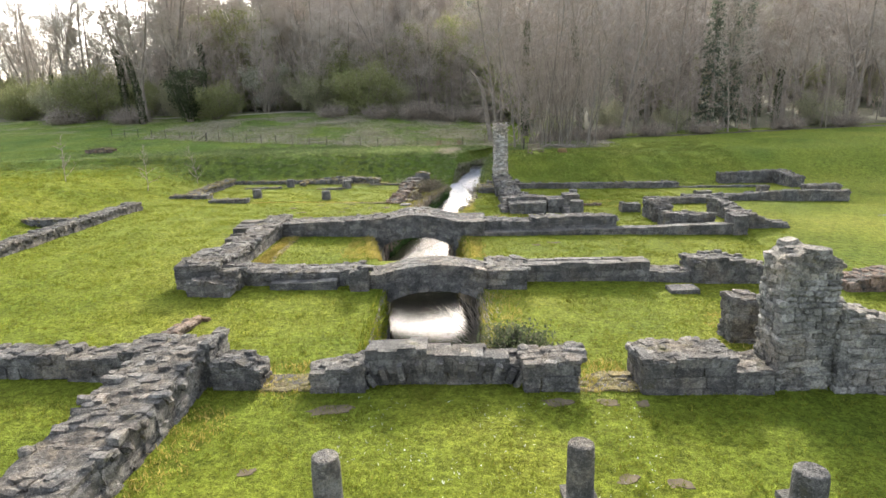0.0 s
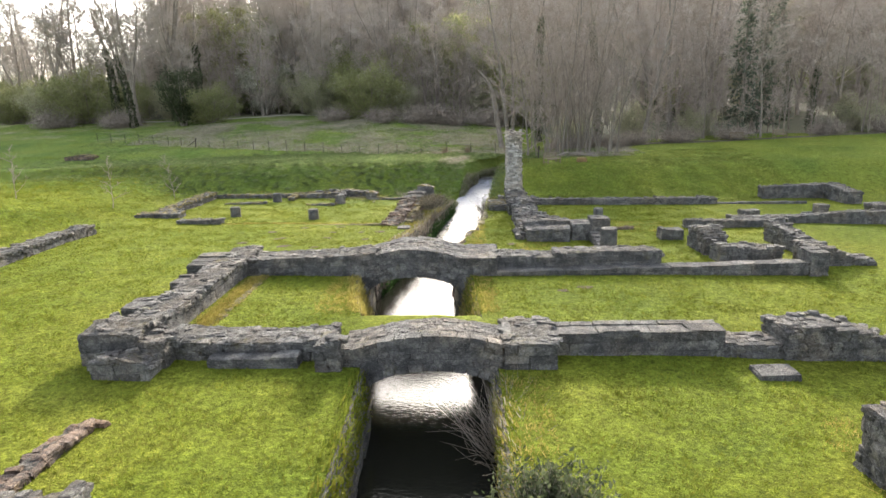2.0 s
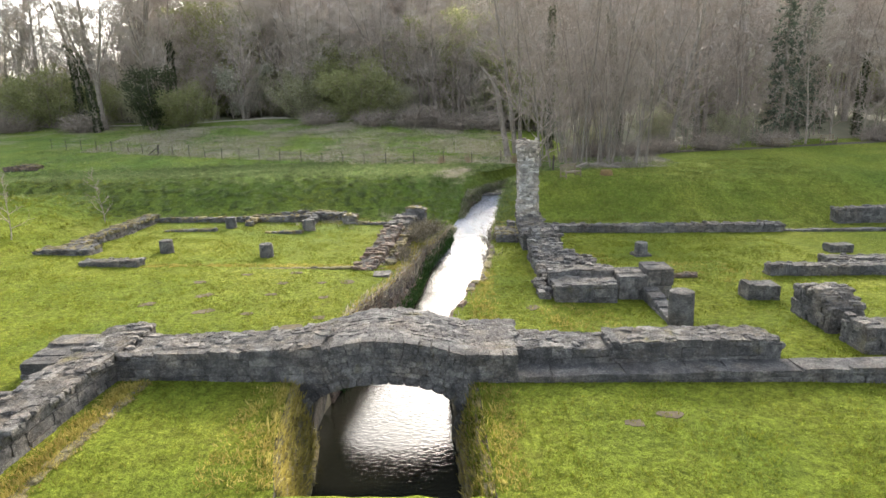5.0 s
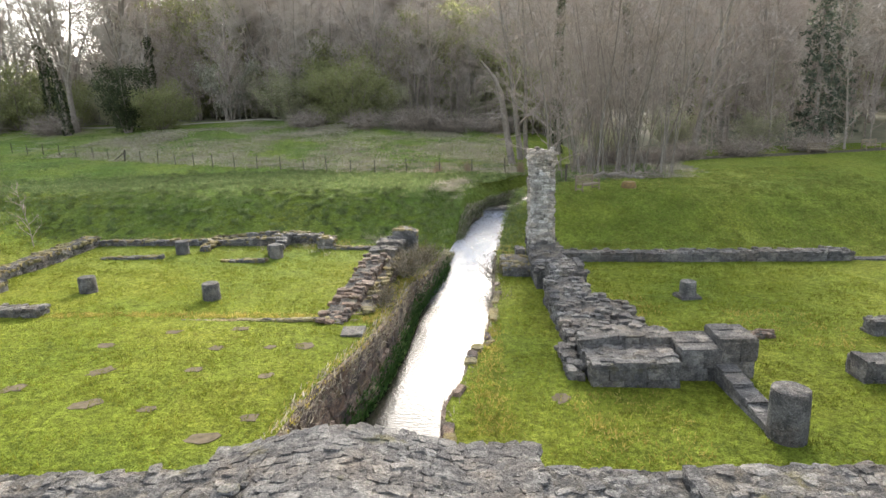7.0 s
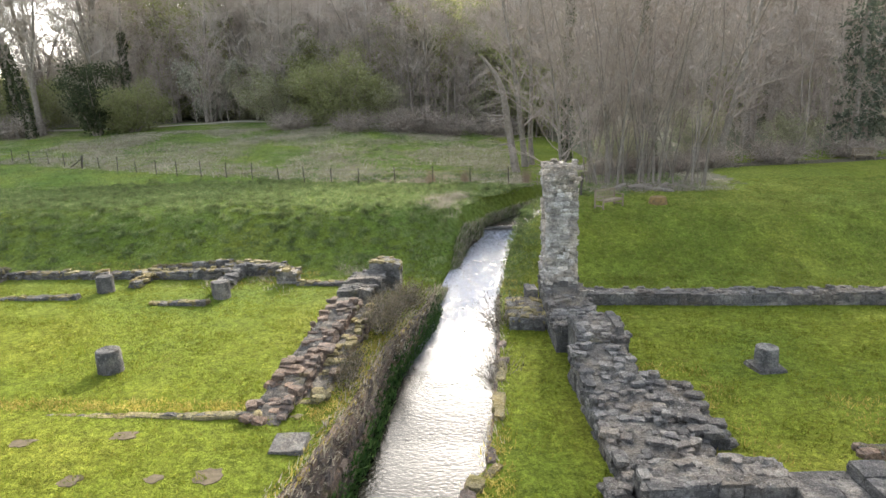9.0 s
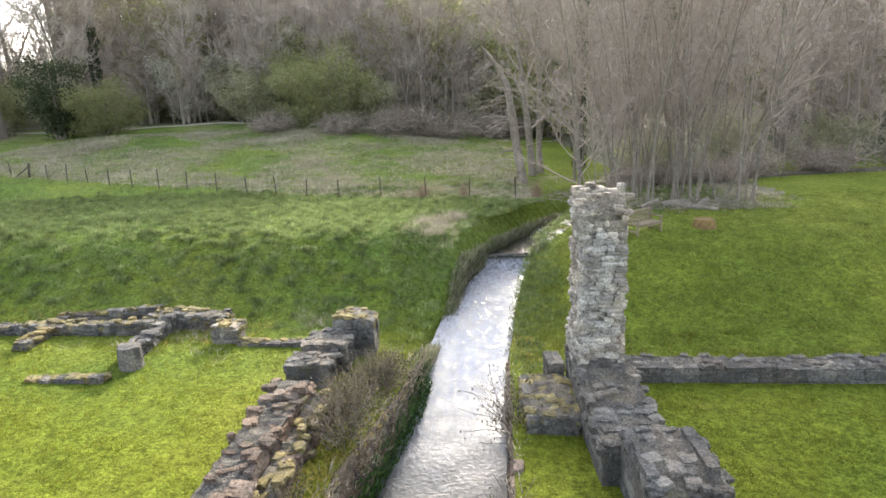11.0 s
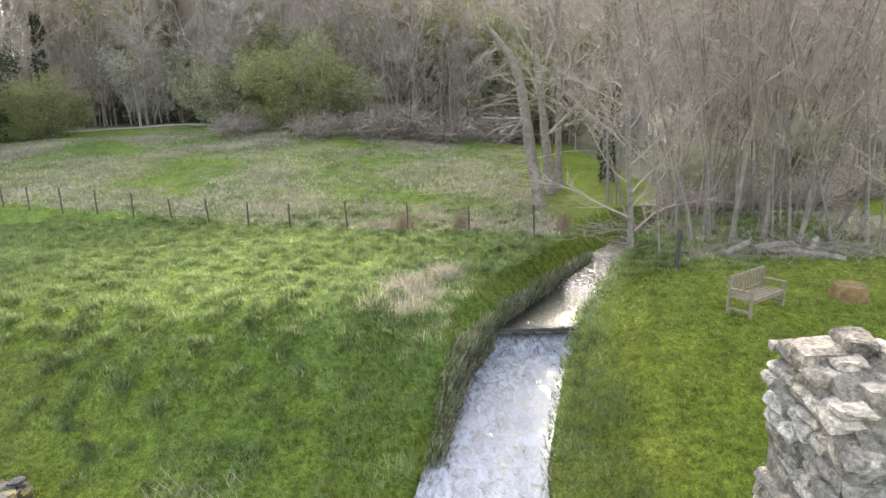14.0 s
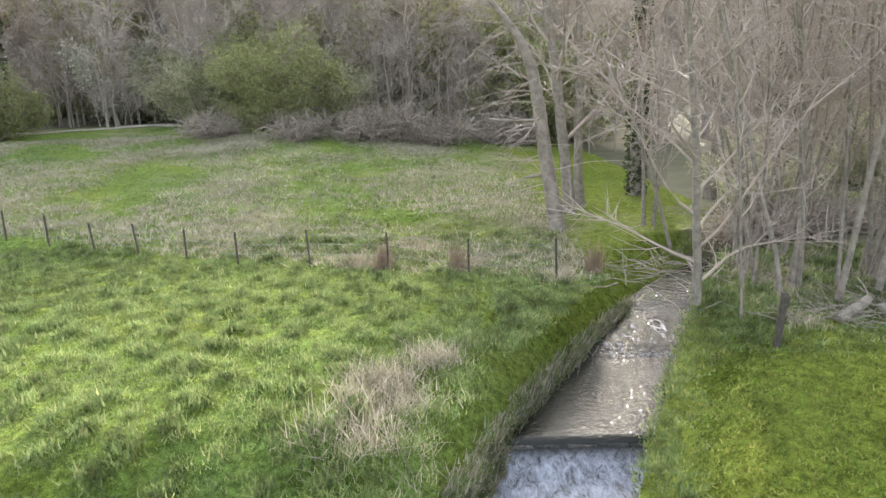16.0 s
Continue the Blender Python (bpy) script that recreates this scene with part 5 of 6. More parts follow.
def build_bench(x, y, turn, size=1.0, label="weathered wooden garden bench with slatted back on the lawn"):
    root = new("garden_bench")
    tagged(root, label, "bench", "benches")
    for sx in (-.72, .72):
        for sy, h in ((-.28, .62), (.28, .92)):
            bm = bmesh.new()
            box(bm, (sx, sy, h / 2), (.07, .07, h), None, .008)
            part("leg", bm, WOOD_GREY, root)
        bm = bmesh.new()
        box(bm, (sx, 0, .64), (.09, .66, .04), None, .01)
        part("arm_rest", bm, WOOD_GREY, root)
        bm = bmesh.new()
        box(bm, (sx, 0, .14), (.05, .5, .06), None, .006)
        part("stretcher", bm, WOOD_GREY, root)
    for i in range(5):
        bm = bmesh.new()
        box(bm, (0, -.26 + .115 * i, .43), (1.5, .09, .028), None, .006)
        part("seat_slat", bm, WOOD_GREY, root)
    for z, hh in ((.9, .08), (.5, .05)):
        bm = bmesh.new()
        box(bm, (0, .28, z), (1.44, .045, hh), None, .006)
        part("back_rail", bm, WOOD_GREY, root)
    for i in range(11):
        bm = bmesh.new()
        box(bm, (-.62 + 1.24 * i / 10, .28, .7), (.055, .022, .36), None, .004)
        part("back_slat", bm, WOOD_GREY, root)
    bm = bmesh.new()
    box(bm, (0, -.27, .37), (1.44, .035, .08), None, .006)
    part("apron", bm, WOOD_GREY, root)
    root.matrix_basis = pose(x, y, ground(x, y) + .01, 0, 0, turn) @ Matrix.Scale(size, 4)


build_bench(7.05, 53.15, 35, .9)
build_bench(27.5, 67.2, -10, .85, "wooden bench beside the wood edge")
build_bench(32.3, 68.4, 10, .85, "wooden bench beside the wood edge")


def build_marker_post():
    root = new("marker_post")
    tagged(root, "dark green wooden marker post at the stream bank", "post")
    bm = bmesh.new()
    box(bm, (0, 0, .5), (.1, .1, 1.1), None, .012)
    part("shaft", bm, POST_WOOD, root)
    bm = bmesh.new()
    box(bm, (0, -.055, .9), (.13, .03, .22), None, .006)
    part("plate", bm, POST_WOOD, root)
    root.matrix_basis = pose(6.35, 56.2, ground(6.35, 56.2), 2, 2, 10)


build_marker_post()


def build_log(x, y, length, radius, turn, tilt, label):
    rng = random.Random(int(x * 31))
    t = Tubes()
    pts = limb(rng, Vector((-length / 2, 0, 0)), Vector((1, 0, 0)), length, .05, 0, 6)
    t.tube(pts, [radius * f for f in (.9, 1.05, 1, .95, .97, .9, .75)], 9)
    t.f.append(tuple(range(8, -1, -1)))
    t.f.append(tuple(range(len(t.v) - 9, len(t.v))))
    ob = new("fallen_log", t.mesh("fallen_log", BARK_GREY, False))
    ob.matrix_basis = pose(x, y, ground(x, y) + radius * .8 + math.sin(radians(tilt)) * length * .35, 0, -tilt, turn)
    tagged(ob, label, "log", "fallen logs")


build_log(8.6, 57.6, 1.1, .11, 30, 12, "pale barkless log lying among brushwood")
build_log(9.8, 57.8, 1.3, .15, 10, 4, "grey log lying among brushwood")
build_log(10.6, 57.2, 1.6, .13, -30, 5, "grey log lying among brushwood")
build_log(11.2, 58.1, 1.8, .12, 50, 6, "grey log lying among brushwood")


def build_brushwood(cx, cy, rx, ry, count, label):
    rng = random.Random(int(cx * 10))
    t = Tubes()
    for _ in range(count):
        a, r = rng.uniform(0, 6.28), rng.random() ** .6
        x, y = cx + rx * r * math.cos(a), cy + ry * r * math.sin(a)
        p = Vector((x, y, ground(x, y) + rng.uniform(0, .35) * (1.1 - r)))
        b = rng.uniform(0, 6.28)
        pts = limb(rng, p, Vector((math.cos(b), math.sin(b), rng.uniform(-.05, .35))), rng.uniform(.5, 1.7), .16, 0, 4)
        w = rng.uniform(.005, .018)
        t.tube(pts, [w, w * .85, w * .7, w * .5, w * .25], 4)
    ob = new("brushwood", t.mesh("brushwood", BARK_BROWN, False))
    tagged(ob, label, "brushwood", kind="stuff")


build_brushwood(10.5, 57.8, 3.4, 1.1, 330, "tangled grey brushwood under the coppice")
build_brushwood(6.8, 60.6, 2.5, 1.8, 130, "bare twigs hanging over the stream")


def build_stump(x, y):
    v, f = column_mesh(5, .36, .3, .35)
    ob = link_mesh("tree_stump", v, f, plain("rotting_stump_wood", (0.07, 0.05, 0.025), (0.22, 0.14, 0.05), 6))
    ob.matrix_basis = pose(x, y, ground(x, y))
    tagged(ob, "low wide sawn tree stump with mossy top", "stump")


build_stump(9.5, 53.8)

# ---- grass and rank growth ----


def blade_material(name, *cols, clump=0.25):
    k = Mat(name, 0.85, 0.06)
    st = [(i / (len(cols) - 1), c) for i, c in enumerate(cols)]
    c = k.ramp(k.island(), *st)
    broad = k.ramp(k.noise(0.22, 4, .6), (.3, k.grey(.75)), (.7, k.grey(1.25)))
    c = k.mix(1.0, c, broad, "MULTIPLY")
    tuft = k.ramp(k.noise(2.6, 3, .6), (.36, k.grey(1 - clump)), (.64, k.grey(1 + clump)))
    c = k.mix(1.0, c, tuft, "MULTIPLY")
    k.colour(c)
    k.translucent(c, 0.42)
    return k.m


BLADE = blade_material("grass_blades", (.082, .114, .014), (.122, .15, .017), (.16, .172, .022), (.2, .186, .036))
MOWN = blade_material("mown_grass_blades", (.1, .143, .031), (.147, .187, .04), (.193, .213, .053), (.243, .236, .072))
RANK = blade_material("rank_grass_blades", (.085, .126, .05), (.121, .164, .06), (.163, .198, .076), (.213, .224, .102), clump=.4)
STRAW = blade_material("dead_grass_blades", (.21, .185, .125), (.30, .265, .20), (.41, .37, .30))
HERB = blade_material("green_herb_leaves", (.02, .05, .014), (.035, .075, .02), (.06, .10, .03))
OCHRE = blade_material("dry_ochre_grass", (.24, .20, .045), (.32, .26, .065), (.40, .33, .11))


def tufts(name, label, material, spots, blades, height, spread, lean, width, seed):
    """spots: (x, y, scale) of each tuft; all of them in one mesh."""
    rng = np.random.default_rng(seed)
    n = len(spots)
    xs = np.array([s[0] for s in spots]).repeat(blades) + rng.normal(0, spread, n * blades)
    ys = np.array([s[1] for s in spots]).repeat(blades) + rng.normal(0, spread, n * blades)
    gz = np.array([ground(s[0], s[1]) for s in spots]).repeat(blades) - .01
    sc = np.array([s[2] for s in spots]).repeat(blades) * rng.uniform(.6, 1.3, n * blades)
    a = rng.uniform(0, 6.283, n * blades)
    l = rng.normal(0, lean, n * blades) * height * sc
    b = rng.uniform(0, 6.283, n * blades)
    dx, dy = np.cos(a) * width * sc, np.sin(a) * width * sc
    v = np.empty((n * blades, 3, 3))
    v[:, 0] = np.stack([xs - dx, ys - dy, gz], 1)
    v[:, 1] = np.stack([xs + dx, ys + dy, gz], 1)
    v[:, 2] = np.stack([xs + np.cos(b) * l, ys + np.sin(b) * l, gz + height * sc], 1)
    me = bpy.data.meshes.new(name)
    m = n * blades
    me.vertices.add(m * 3)
    me.vertices.foreach_set("co", v.reshape(-1))
    me.loops.add(m * 3)
    me.loops.foreach_set("vertex_index", np.arange(m * 3))
    me.polygons.add(m)
    me.polygons.foreach_set("loop_start", np.arange(0, m * 3, 3))
    me.update()
    me.validate()
    me.materials.append(material)
    ob = new(name, me)
    tagged(ob, label, "grass", kind="stuff")
    return ob


def scatter(count, x0, x1, y0, y1, seed, keep, low=.7, high=1.3):
    rng = random.Random(seed)
    out = []
    for _ in range(count * 12):
        if len(out) >= count:
            break
        x, y = rng.uniform(x0, x1), rng.uniform(y0, y1)
        if keep(x, y, rng):
            out.append((x, y, rng.uniform(low, high)))
    return out


def patchy(x, y, rng, size=.5, cut=0.0):
    return noise.noise((x * size, y * size, 11)) + rng.uniform(-.35, .35) > cut


def tussock(x, y, rng):
    return noise.noise((x * 2.3, y * 2.3, 9)) + 0.25 * noise.noise((x, y, 7)) + rng.uniform(-.3, .3) > -.05


def clumpy(spots):
    """Taller growth on the tussocks."""
    return [(x, y, s * (0.7 + 1.1 * max(0.0, noise.noise((x * 2.3, y * 2.3, 9))))) for x, y, s in spots]


tufts("lawn_grass", "short uneven mossy lawn grass", BLADE, scatter(56000, -19, 15, 4, 48, 1, lambda x, y, r: free(x, y) and patchy(x, y, r, .9, -.05)), 5, .07, .05, 0.9, .009, 1)
tufts("meadow_grass", "tussocky rank green meadow grass", RANK, clumpy(scatter(52000, -44, 3.5, 47.4, 66, 2, lambda x, y, r: free(x, y) and y > 47.4 + 4 * r.random() and x > -22 - 22 * r.random() ** 1.5 and tussock(x, y, r))), 11, .10, .10, .75, .010, 2)
tufts("rough_grass", "rough yellow-green tussocks on the bank beside the ruins", BLADE, clumpy(scatter(15000, -48, -18.8, 14, 53, 6, lambda x, y, r: x < -19 - 2.5 * r.random() and tussock(x, y, r))), 8, .10, .13, 1.0, .015, 6)
tufts("bank_grass", "fresh green grass on the stream bank", RANK, scatter(3500, 1.4, 9, 45.5, 61, 3, lambda x, y, r: free(x, y) and (x < right_edge(y) + 1.0 * r.random() or y > 55.5 + 2 * r.random())), 7, .07, .09, .8, .018, 3)
tufts("mown_grass", "short mown grass beyond the long wall", MOWN, scatter(26000, 1.8, 24, 45.8, 60, 33, lambda x, y, r: free(x, y) and patchy(x, y, r, .9, -.15)), 5, .055, .05, 1.0, .014, 33)
tufts("undergrowth", "low green plants under the coppice", RANK, scatter(2400, 6, 13, 56.6, 63, 34, lambda x, y, r: free(x, y) and y > 57.6 - .12 * (x - 6) + r.random() and patchy(x, y, r, .8, -.1)), 8, .16, .12, .8, .02, 34)
tufts("undergrowth", "pale dry stems and grass under the coppice", STRAW, scatter(900, 7, 15, 57, 63, 35, lambda x, y, r: free(x, y) and patchy(x, y, r, .9, .05)), 7, .2, .12, 1.0, .008, 35)
tufts("dead_meadow_grass", "pale straw-coloured dead grass beyond the fence", STRAW, scatter(14000, -40, 4, 61, 92, 4, lambda x, y, r: y + .36 * x > 61.4 and free(x, y, .5) and (patchy(x, y, r, .16, .12) or (y + .36 * x < 64.5 + 3 * r.random() and patchy(x, y, r, .45, -.1)))), 8, .16, .22, 1.2, .016, 4)
tufts("far_meadow_grass", "green tussocks beyond the fence", RANK, clumpy(scatter(12000, -45, 4, 64, 94, 5, lambda x, y, r: free(x, y, .5) and patchy(x, y, r, .4, -.05))), 7, .12, .14, 1.0, .018, 5)


def straw_clump(x, y, r, count, label, mat=None, tall=.26):
    rng = random.Random(int(x * 50))
    spots = [(x + rng.gauss(0, r), y + rng.gauss(0, r * .8), rng.uniform(.6, 1.2)) for _ in range(count)]
    spots = [s for s in spots if free(s[0], s[1], .02)]
    tufts("dead_grass_clump", label, mat or STRAW, spots, 16, tall, .16 if tall < .5 else .08, 1.1 if tall < .5 else .25, .007 if tall < .5 else .012, int(x * 9) % 1000 + 20)


for _x, _y, _r, _n, _h in ((-.75, 54.9, .2, 44, .34), (.05, 55.6, .16, 40, .34), (-.9, 54.2, .3, 50, .3), (-.6, 53.3, .3, 34, .26), (-.2, 54.3, .3, 20, .26), (-1.3, 53.0, .3, 14, .26),
                           (.1, 52.6, .25, 12, .26), (-8, 47.5, .8, 20, .26), (-4.2, 49, .5, 20, .26), (-2.6, 62.6, .3, 40, .3), (.9, 62, .25, 30, .3), (3.1, 60.8, .3, 40, .3), (-1, 64.5, .5, 40, .3)):
    straw_clump(_x, _y, _r, _n, "clump of pale dead grass on the bank", None, _h)
for _x, _y, _r in ((-1.65, 62.1, .13), (.5, 61.7, .07), (4.1, 61.3, .08)):
    straw_clump(_x, _y, _r, 12, "upright clump of orange-brown dead stems by the fence", RUSTY, .75)


def edge_growth(name, label, material, y0, y1, side, count, height, seed, drop, width=.016, out=.15, foot=False):
    """Growth hanging over a lip of the stream cut; drop: how far down the face it reaches."""
    rng = random.Random(seed)
    t_v, t_f = [], []
    for _ in range(count):
        y = rng.uniform(y0, y1)
        e = left_edge(y) if side < 0 else right_edge(y)
        d = rng.random() ** 1.5 * drop
        x = e - side * (-.02) + rng.gauss(0, .05) - side * rng.uniform(0, .1) * (1 if d > .05 else -2)
        z = ground(e + side * .3, y) - (0.85 * lip(y) if side < 0 else 0.45 if y > 46 else 0) - d
        x -= side * (batter(y) if side < 0 else right_batter(y)) * d / 2.0
        if foot:
            x, z = e - side * (batter(y) + rng.uniform(-.12, .14)), water_level(y) + rng.random() ** 2.5 * drop
            x += side * (z - water_level(y)) * 0.2
        a = rng.uniform(0, 6.28)
        w = width * rng.uniform(.6, 1.4)
        h = height * rng.uniform(.5, 1.3)
        i = len(t_v)
        t_v += [(x + w * math.cos(a), y + w * math.sin(a), z), (x - w * math.cos(a), y - w * math.sin(a), z),
                (x - side * h * rng.uniform(.0, .8) * out * 4 + rng.gauss(0, .1 * h), y + rng.gauss(0, .35 * h), z + h * rng.uniform(-.3, 1.0))]
        t_f.append((i, i + 1, i + 2))
    ob = link_mesh(name, t_v, t_f, material)
    tagged(ob, label, "plants", kind="stuff")


edge_growth("bank_straw", "dry brown grass hanging over the stream wall", STRAW, 45, 62, -1, 11000, .3, 1, .8)
edge_growth("bank_straw", "dry brown grass along the stream wall", STRAW, 29, 45, -1, 5000, .22, 2, .6)
edge_growth("bank_straw", "dry grass along the stream edge", STRAW, 29, 50, 1, 1500, .2, 3, .25)
edge_growth("bank_grass", "grass hanging over the stream bank", BLADE, 12.6, 18.4, -1, 4800, .22, 8, 1.0, .02)
edge_growth("bank_straw", "dry brown grass on the eroded stream bank", STRAW, 12.6, 18.4, 1, 1700, .22, 9, .9)
edge_growth("bank_grass", "grass hanging over the stream bank", BLADE, 12.6, 18.4, 1, 2200, .2, 10, .6, .02)
edge_growth("bank_straw", "ochre dry grass on the stream bank", OCHRE, 22.4, 26.3, -1, 6000, .22, 11, 1.4)
edge_growth("bank_straw", "ochre dry grass along the stream wall", OCHRE, 29, 45, -1, 2600, .13, 14, .12)
edge_growth("bank_straw", "ochre dry grass on the stream bank", OCHRE, 12.6, 18.4, 1, 2000, .2, 13, 1.1)
edge_growth("bank_grass", "grass hanging over the stream bank", BLADE, 22.4, 26.3, 1, 2600, .2, 12, .7, .02)
edge_growth("bank_straw", "ochre dry grass on the stream bank", OCHRE, 22.4, 26.3, 1, 2600, .2, 15, 1.3)
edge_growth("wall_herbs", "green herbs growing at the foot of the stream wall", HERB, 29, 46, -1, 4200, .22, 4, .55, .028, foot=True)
edge_growth("bank_herbs", "green growth along the stream edge", RANK, 46, 62, 1, 1800, .16, 5, .6)
edge_growth("bank_herbs", "rough grass along the stream edge", RANK, 46, 62, -1, 12000, .25, 6, .75)


# ---- bushes in the ruins ----
def low_bush(x, y, z, rx, ry, h, twigs, leaves, leaf_mat, name, label, size=.05):
    rng = random.Random(int(x * 97 + y))
    stems, small = Tubes(), []
    for _ in range(twigs):
        p = Vector((rng.gauss(0, rx * .35), rng.gauss(0, ry * .35), 0))
        q = limb(rng, p, Vector((p.x / rx, p.y / ry, rng.uniform(.4, 1.3))), h * rng.uniform(.6, 1.2), .2, 0, 4)
        stems.tube(q, [.008, .007, .006, .004, .002], 3)
        small.append(q)
    root = new(name)
    root.matrix_basis = pose(x, y, z)
    tagged(root, label, "bush")
    o = new("branchwork", stems.mesh("stems", BARK_BROWN, False))
    o.parent = root
    o["kind"] = "stuff"
    if leaves:
        lv = leafy(rng, small, leaves, size, .07)
        o = new("leaves", lv.mesh("leaves", leaf_mat, False))
        o.parent = root


low_bush(1.25, 13.4, -.1, .8, .6, .75, 160, 3200, LEAF_IVY, "evergreen_bush", "dark green low bush beside the bridge wall")
low_bush(.75, 16.9, -1.2, .4, 1.2, 1.5, 170, 0, None, "bramble_bush", "bare brown brambles hanging by the bridge")
low_bush(-2.1, 42.5, -.3, .5, 1.5, .8, 260, 2600, LEAF_BRIAR, "bramble_bush", "tangled brown brambles on the stream wall", .035)
low_bush(-1.7, 44.6, -.5, .45, 1.0, .8, 220, 2200, LEAF_BRIAR, "bramble_bush", "tangled brown brambles on the stream wall", .035)
low_bush(-2.6, 39.0, -.4, .3, 1.6, .5, 170, 1300, LEAF_BRIAR, "bramble_bush", "tangled brown brambles on the stream wall", .035)
low_bush(1.45, 43.2, -1.1, .25, .8, 1.3, 140, 900, LEAF_BRIAR, "bramble_bush", "straggling bush on the stream edge", .035)
low_bush(1.1, 39.5, -1.0, .2, .7, 1.0, 80, 300, LEAF_BRIAR, "bramble_bush", "straggling bush on the stream edge", .03)


# ---- facing stones of the stream cut ----
def channel_wall(label, side, y0, y1, style, seed):
    rng = random.Random(seed)
    y = y0
    ex = left_edge if side < 0 else right_edge
    verts, faces = [], []
    n = int((y1 - y0) / .4)
    for i in range(n + 1):
        yy = y0 + (y1 - y0) * i / n
        x = ex(yy)
        verts += [(x + side * .25, yy, ground(x, yy) - .06), (x - side * .02, yy, ground(x, yy) - .06), (x - side * ((batter(yy) if side < 0 else right_batter(yy)) - .05), yy, -2.4)]
    for i in range(n):
        a = 3 * i
        faces += [(a, a + 1, a + 4, a + 3), (a + 1, a + 2, a + 5, a + 4)]
    core = link_mesh("stream_wall", verts, faces, MORTAR)
    tagged(core, label, "wall", kind="structure")
    top = max(ground(ex(y0), y0), ground(ex(y1), y1))
    z = max(-1.75, min(water_level(y0), water_level(y1)) - .1)
    while z < top:
        ch = .26 * rng.uniform(.8, 1.25)
        y = y0
        while y < y1 - .05:
            l = min(y1 - y, .55 * rng.uniform(.6, 1.5))
            yc = y + l / 2
            g = ground(ex(yc), yc) - .02
            h = min(z + ch, g) - z
            if h > .06:
                slope = (ex(yc + .2) - ex(yc - .2)) / .4
                x = ex(yc) - side * (((batter(yc) if side < 0 else right_batter(yc)) - .05) * (g - z) / 2.2) + rng.uniform(-.02, .03) + side * .025
                stone(core, style, rng, (x, yc, z + h / 2), (.2, l - .015, h - .012), -math.atan(slope), .03)
            y += l
        z += ch


channel_wall("reddish-brown coursed retaining wall of the stream", -1, 28.4, 36.5, "red", 1)
channel_wall("reddish-brown coursed retaining wall of the stream", -1, 36.5, 46.5, "red", 2)
channel_wall("mossy earth-covered retaining wall of the stream", -1, 22.4, 26.4, "mossy", 3)
channel_wall("mossy earth-covered retaining wall of the stream", 1, 22.4, 26.4, "mossy", 4)
channel_wall("dark retaining wall of the stream", -1, 12.5, 18.7, "rubble", 5)
channel_wall("mossy retaining wall of the stream", 1, 12.5, 18.7, "rubble", 6)
channel_wall("low broken retaining wall of the stream", 1, 28.5, 46, "red", 7)


def weir(y, label):
    rng = random.Random(int(y))
    root = new("weir_sill")
    tagged(root, label, "weir", "weir sills")
    a, b = left_edge(y), right_edge(y)
    n = 5
    for i in range(n):
        x0, x1 = a + (b - a) * i / n, a + (b - a) * (i + 1) / n
        stone(root, "ashlar", rng, ((x0 + x1) / 2, y, water_level(y + .3) - .22), ((x1 - x0) - .02, .22, .34), .0, .02, "sill_stone")


weir(55.45, "dark stone sill of a low weir")
weir(59.2, "dark stone sill of a low weir")
weir(61.75, "dark stone sill of a low weir")

DAISY = blade_material("daisy_petals", (.75, .75, .72), (.8, .8, .78))


def strip(x0, x1, y0, y1, count, seed):
    return scatter(count, x0, x1, y0, y1, seed, lambda x, y, r: free(x, y, .02))


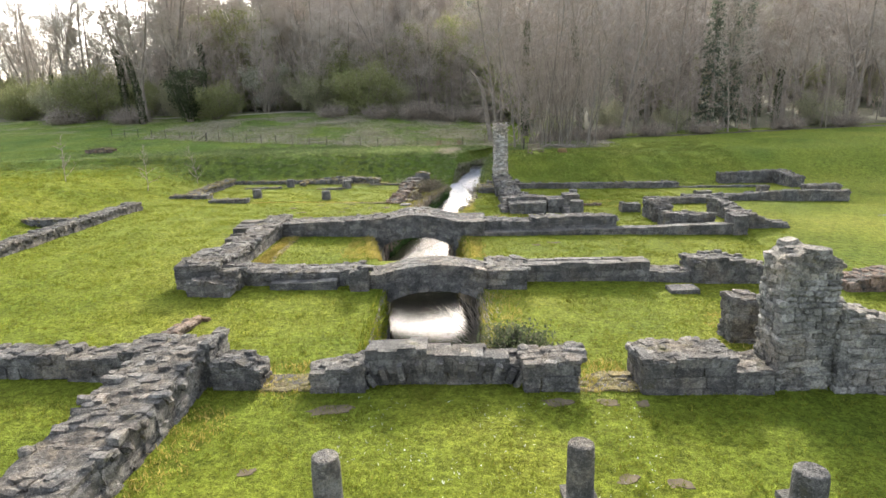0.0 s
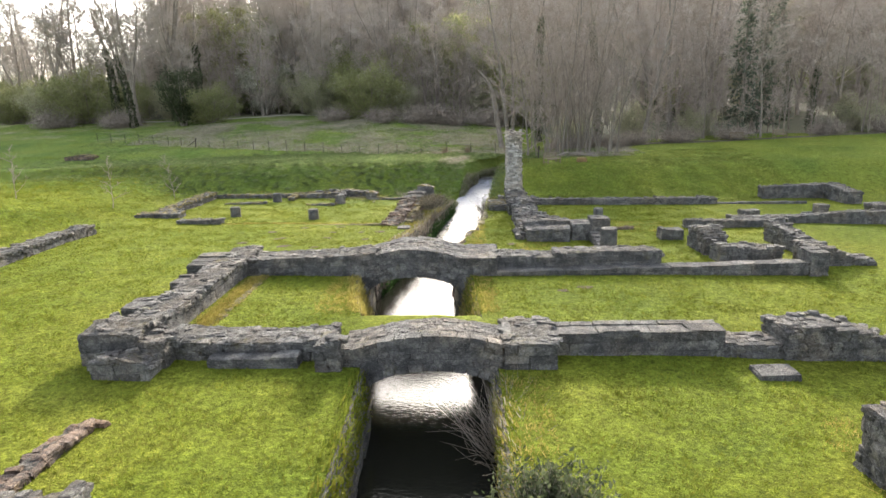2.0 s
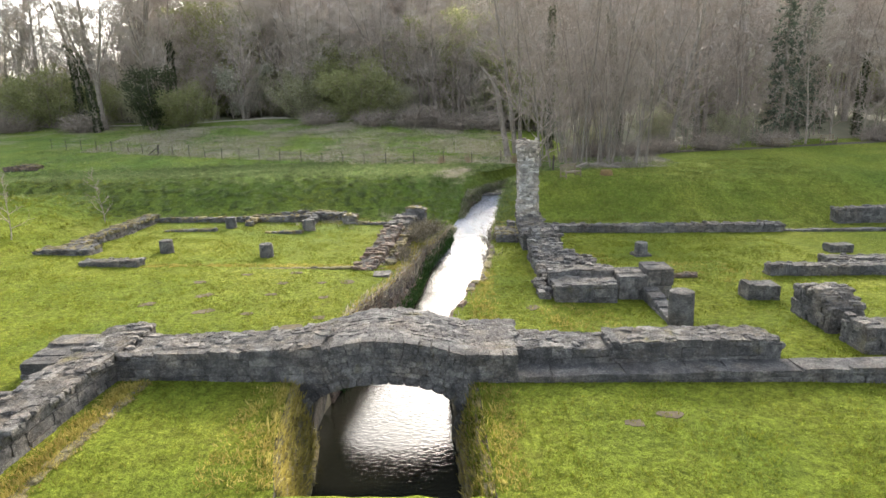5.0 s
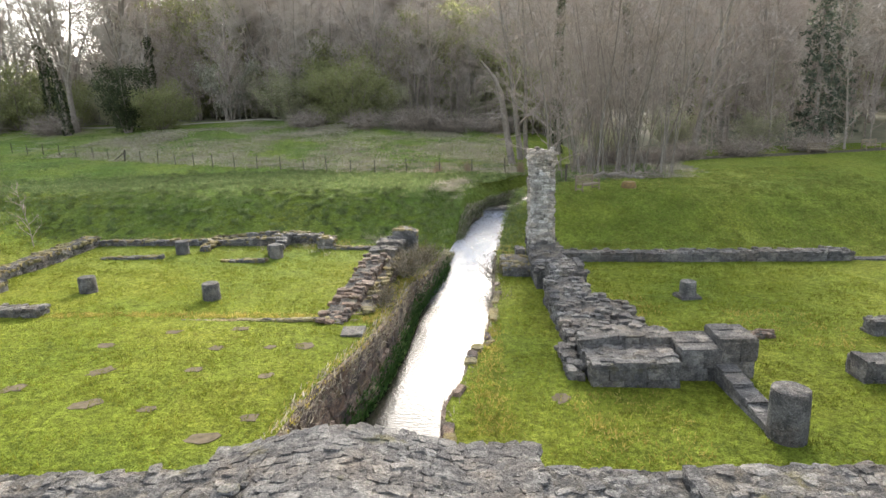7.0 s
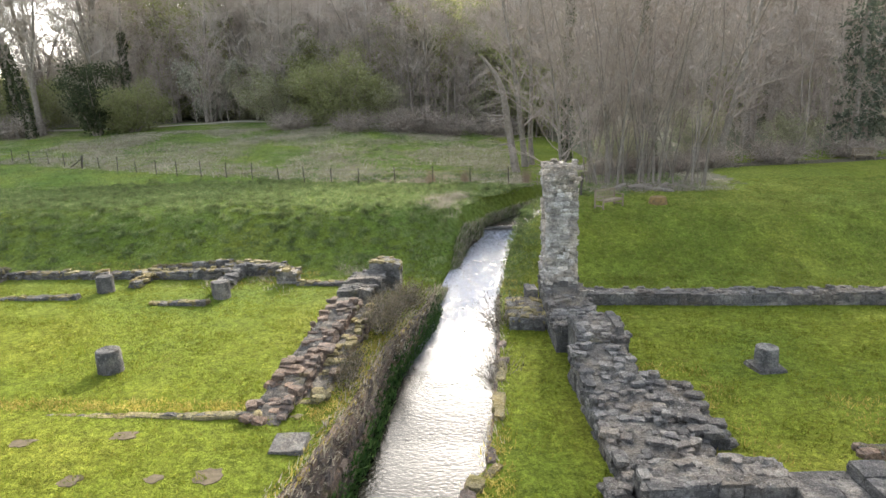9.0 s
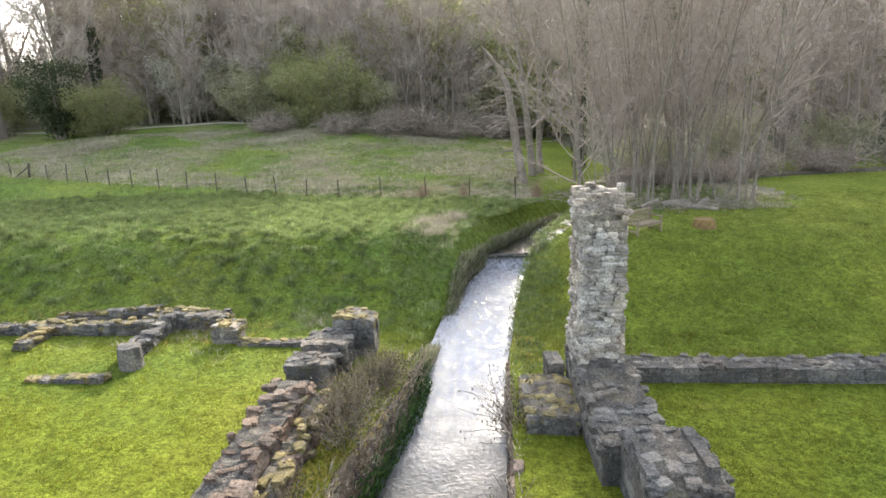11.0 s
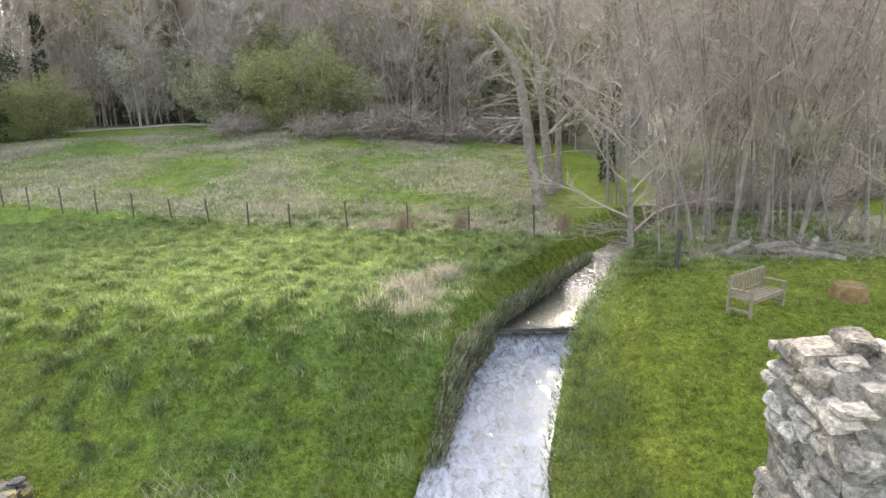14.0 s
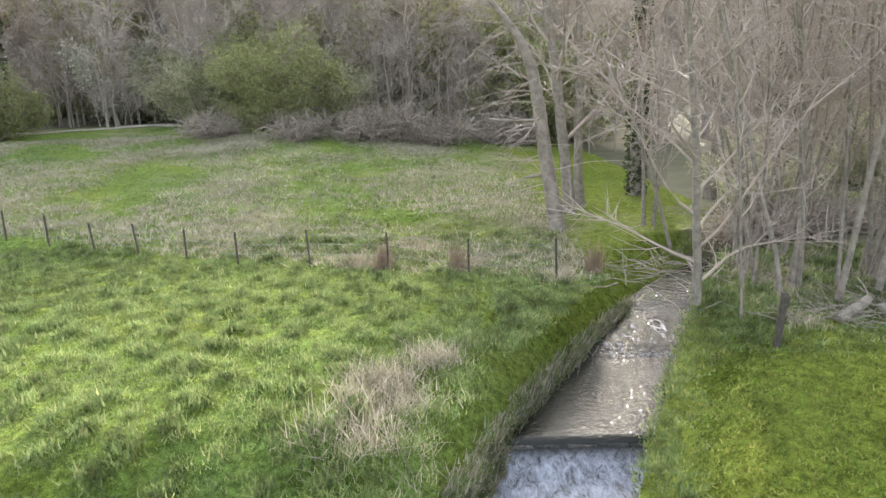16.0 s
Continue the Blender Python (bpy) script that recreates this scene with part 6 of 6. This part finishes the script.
_dry = (strip(-7.75, -7.2, 20.4, 26.2, 1500, 1) + strip(-4.6, -3.35, 22.4, 26.2, 420, 2) + strip(.45, 1.0, 22.4, 26.2, 300, 3) + strip(-13, -4, 36.9, 37.4, 700, 4)
        + strip(-3.1, -1.9, 36.5, 44, 900, 5) + strip(-5.4, -4.6, 6.5, 10.8, 260, 6) + strip(-4.5, -3.1, 11.3, 12.9, 220, 7) + strip(2.4, 3.7, 11.3, 12.9, 220, 8)
        + strip(-7.2, -3.4, 19.2, 20.3, 260, 9) + strip(.2, 1.0, 30, 40, 420, 10) + strip(.95, 1.7, 13, 18.3, 260, 11) + strip(4.5, 6.2, 35, 40, 260, 12)
        + strip(8, 11, 34.5, 38, 240, 13) + strip(6.8, 8.3, 13, 16.5, 160, 14) + strip(-8.6, -5.6, 47.0, 49.2, 260, 15) + strip(-16, -8, 48.2, 49.5, 320, 16) + strip(1.2, 3, 45.5, 47.5, 120, 17)
        + strip(2.2, 4.5, 29, 31.8, 260, 19))
tufts("dry_grass", "ochre dry grass and moss along the wall feet", OCHRE, _dry[::2], 8, .075, .09, .9, .011, 77)
tufts("daisies", "small white daisies in the lawn", DAISY, scatter(240, -2.5, 3.5, 7.5, 11.2, 31, lambda x, y, r: patchy(x, y, r, .8, .12)), 2, .03, .03, 1.2, .010, 78)


def footpath():
    """A trodden path through the far meadow."""
    way = ((-70, 103), (-56, 97.5), (-45, 96.0), (-34, 97.0), (-26, 98.5), (-21, 97.0))
    verts, faces = [], []
    for i in range(61):
        p = i / 60 * (len(way) - 1)
        k = min(int(p), len(way) - 2)
        x = way[k][0] + (way[k + 1][0] - way[k][0]) * (p - k)
        y = way[k][1] + (way[k + 1][1] - way[k][1]) * (p - k)
        w = 0.7 + 0.15 * noise.noise((x * .3, 0, 0))
        for d in (-w, 0, w):
            verts.append((x, y + d, ground(x, y + d) + 0.05))
    for i in range(60):
        a = 3 * i
        faces += [(a, a + 3, a + 4, a + 1), (a + 1, a + 4, a + 5, a + 2)]
    ob = link_mesh("path", verts, faces, PATH, smooth=True)
    tagged(ob, "pale trodden earth path through the far meadow", "path", kind="structure")


PATH = plain("trodden_earth", (0.22, 0.2, 0.15), (0.36, 0.33, 0.26), 2)
footpath()
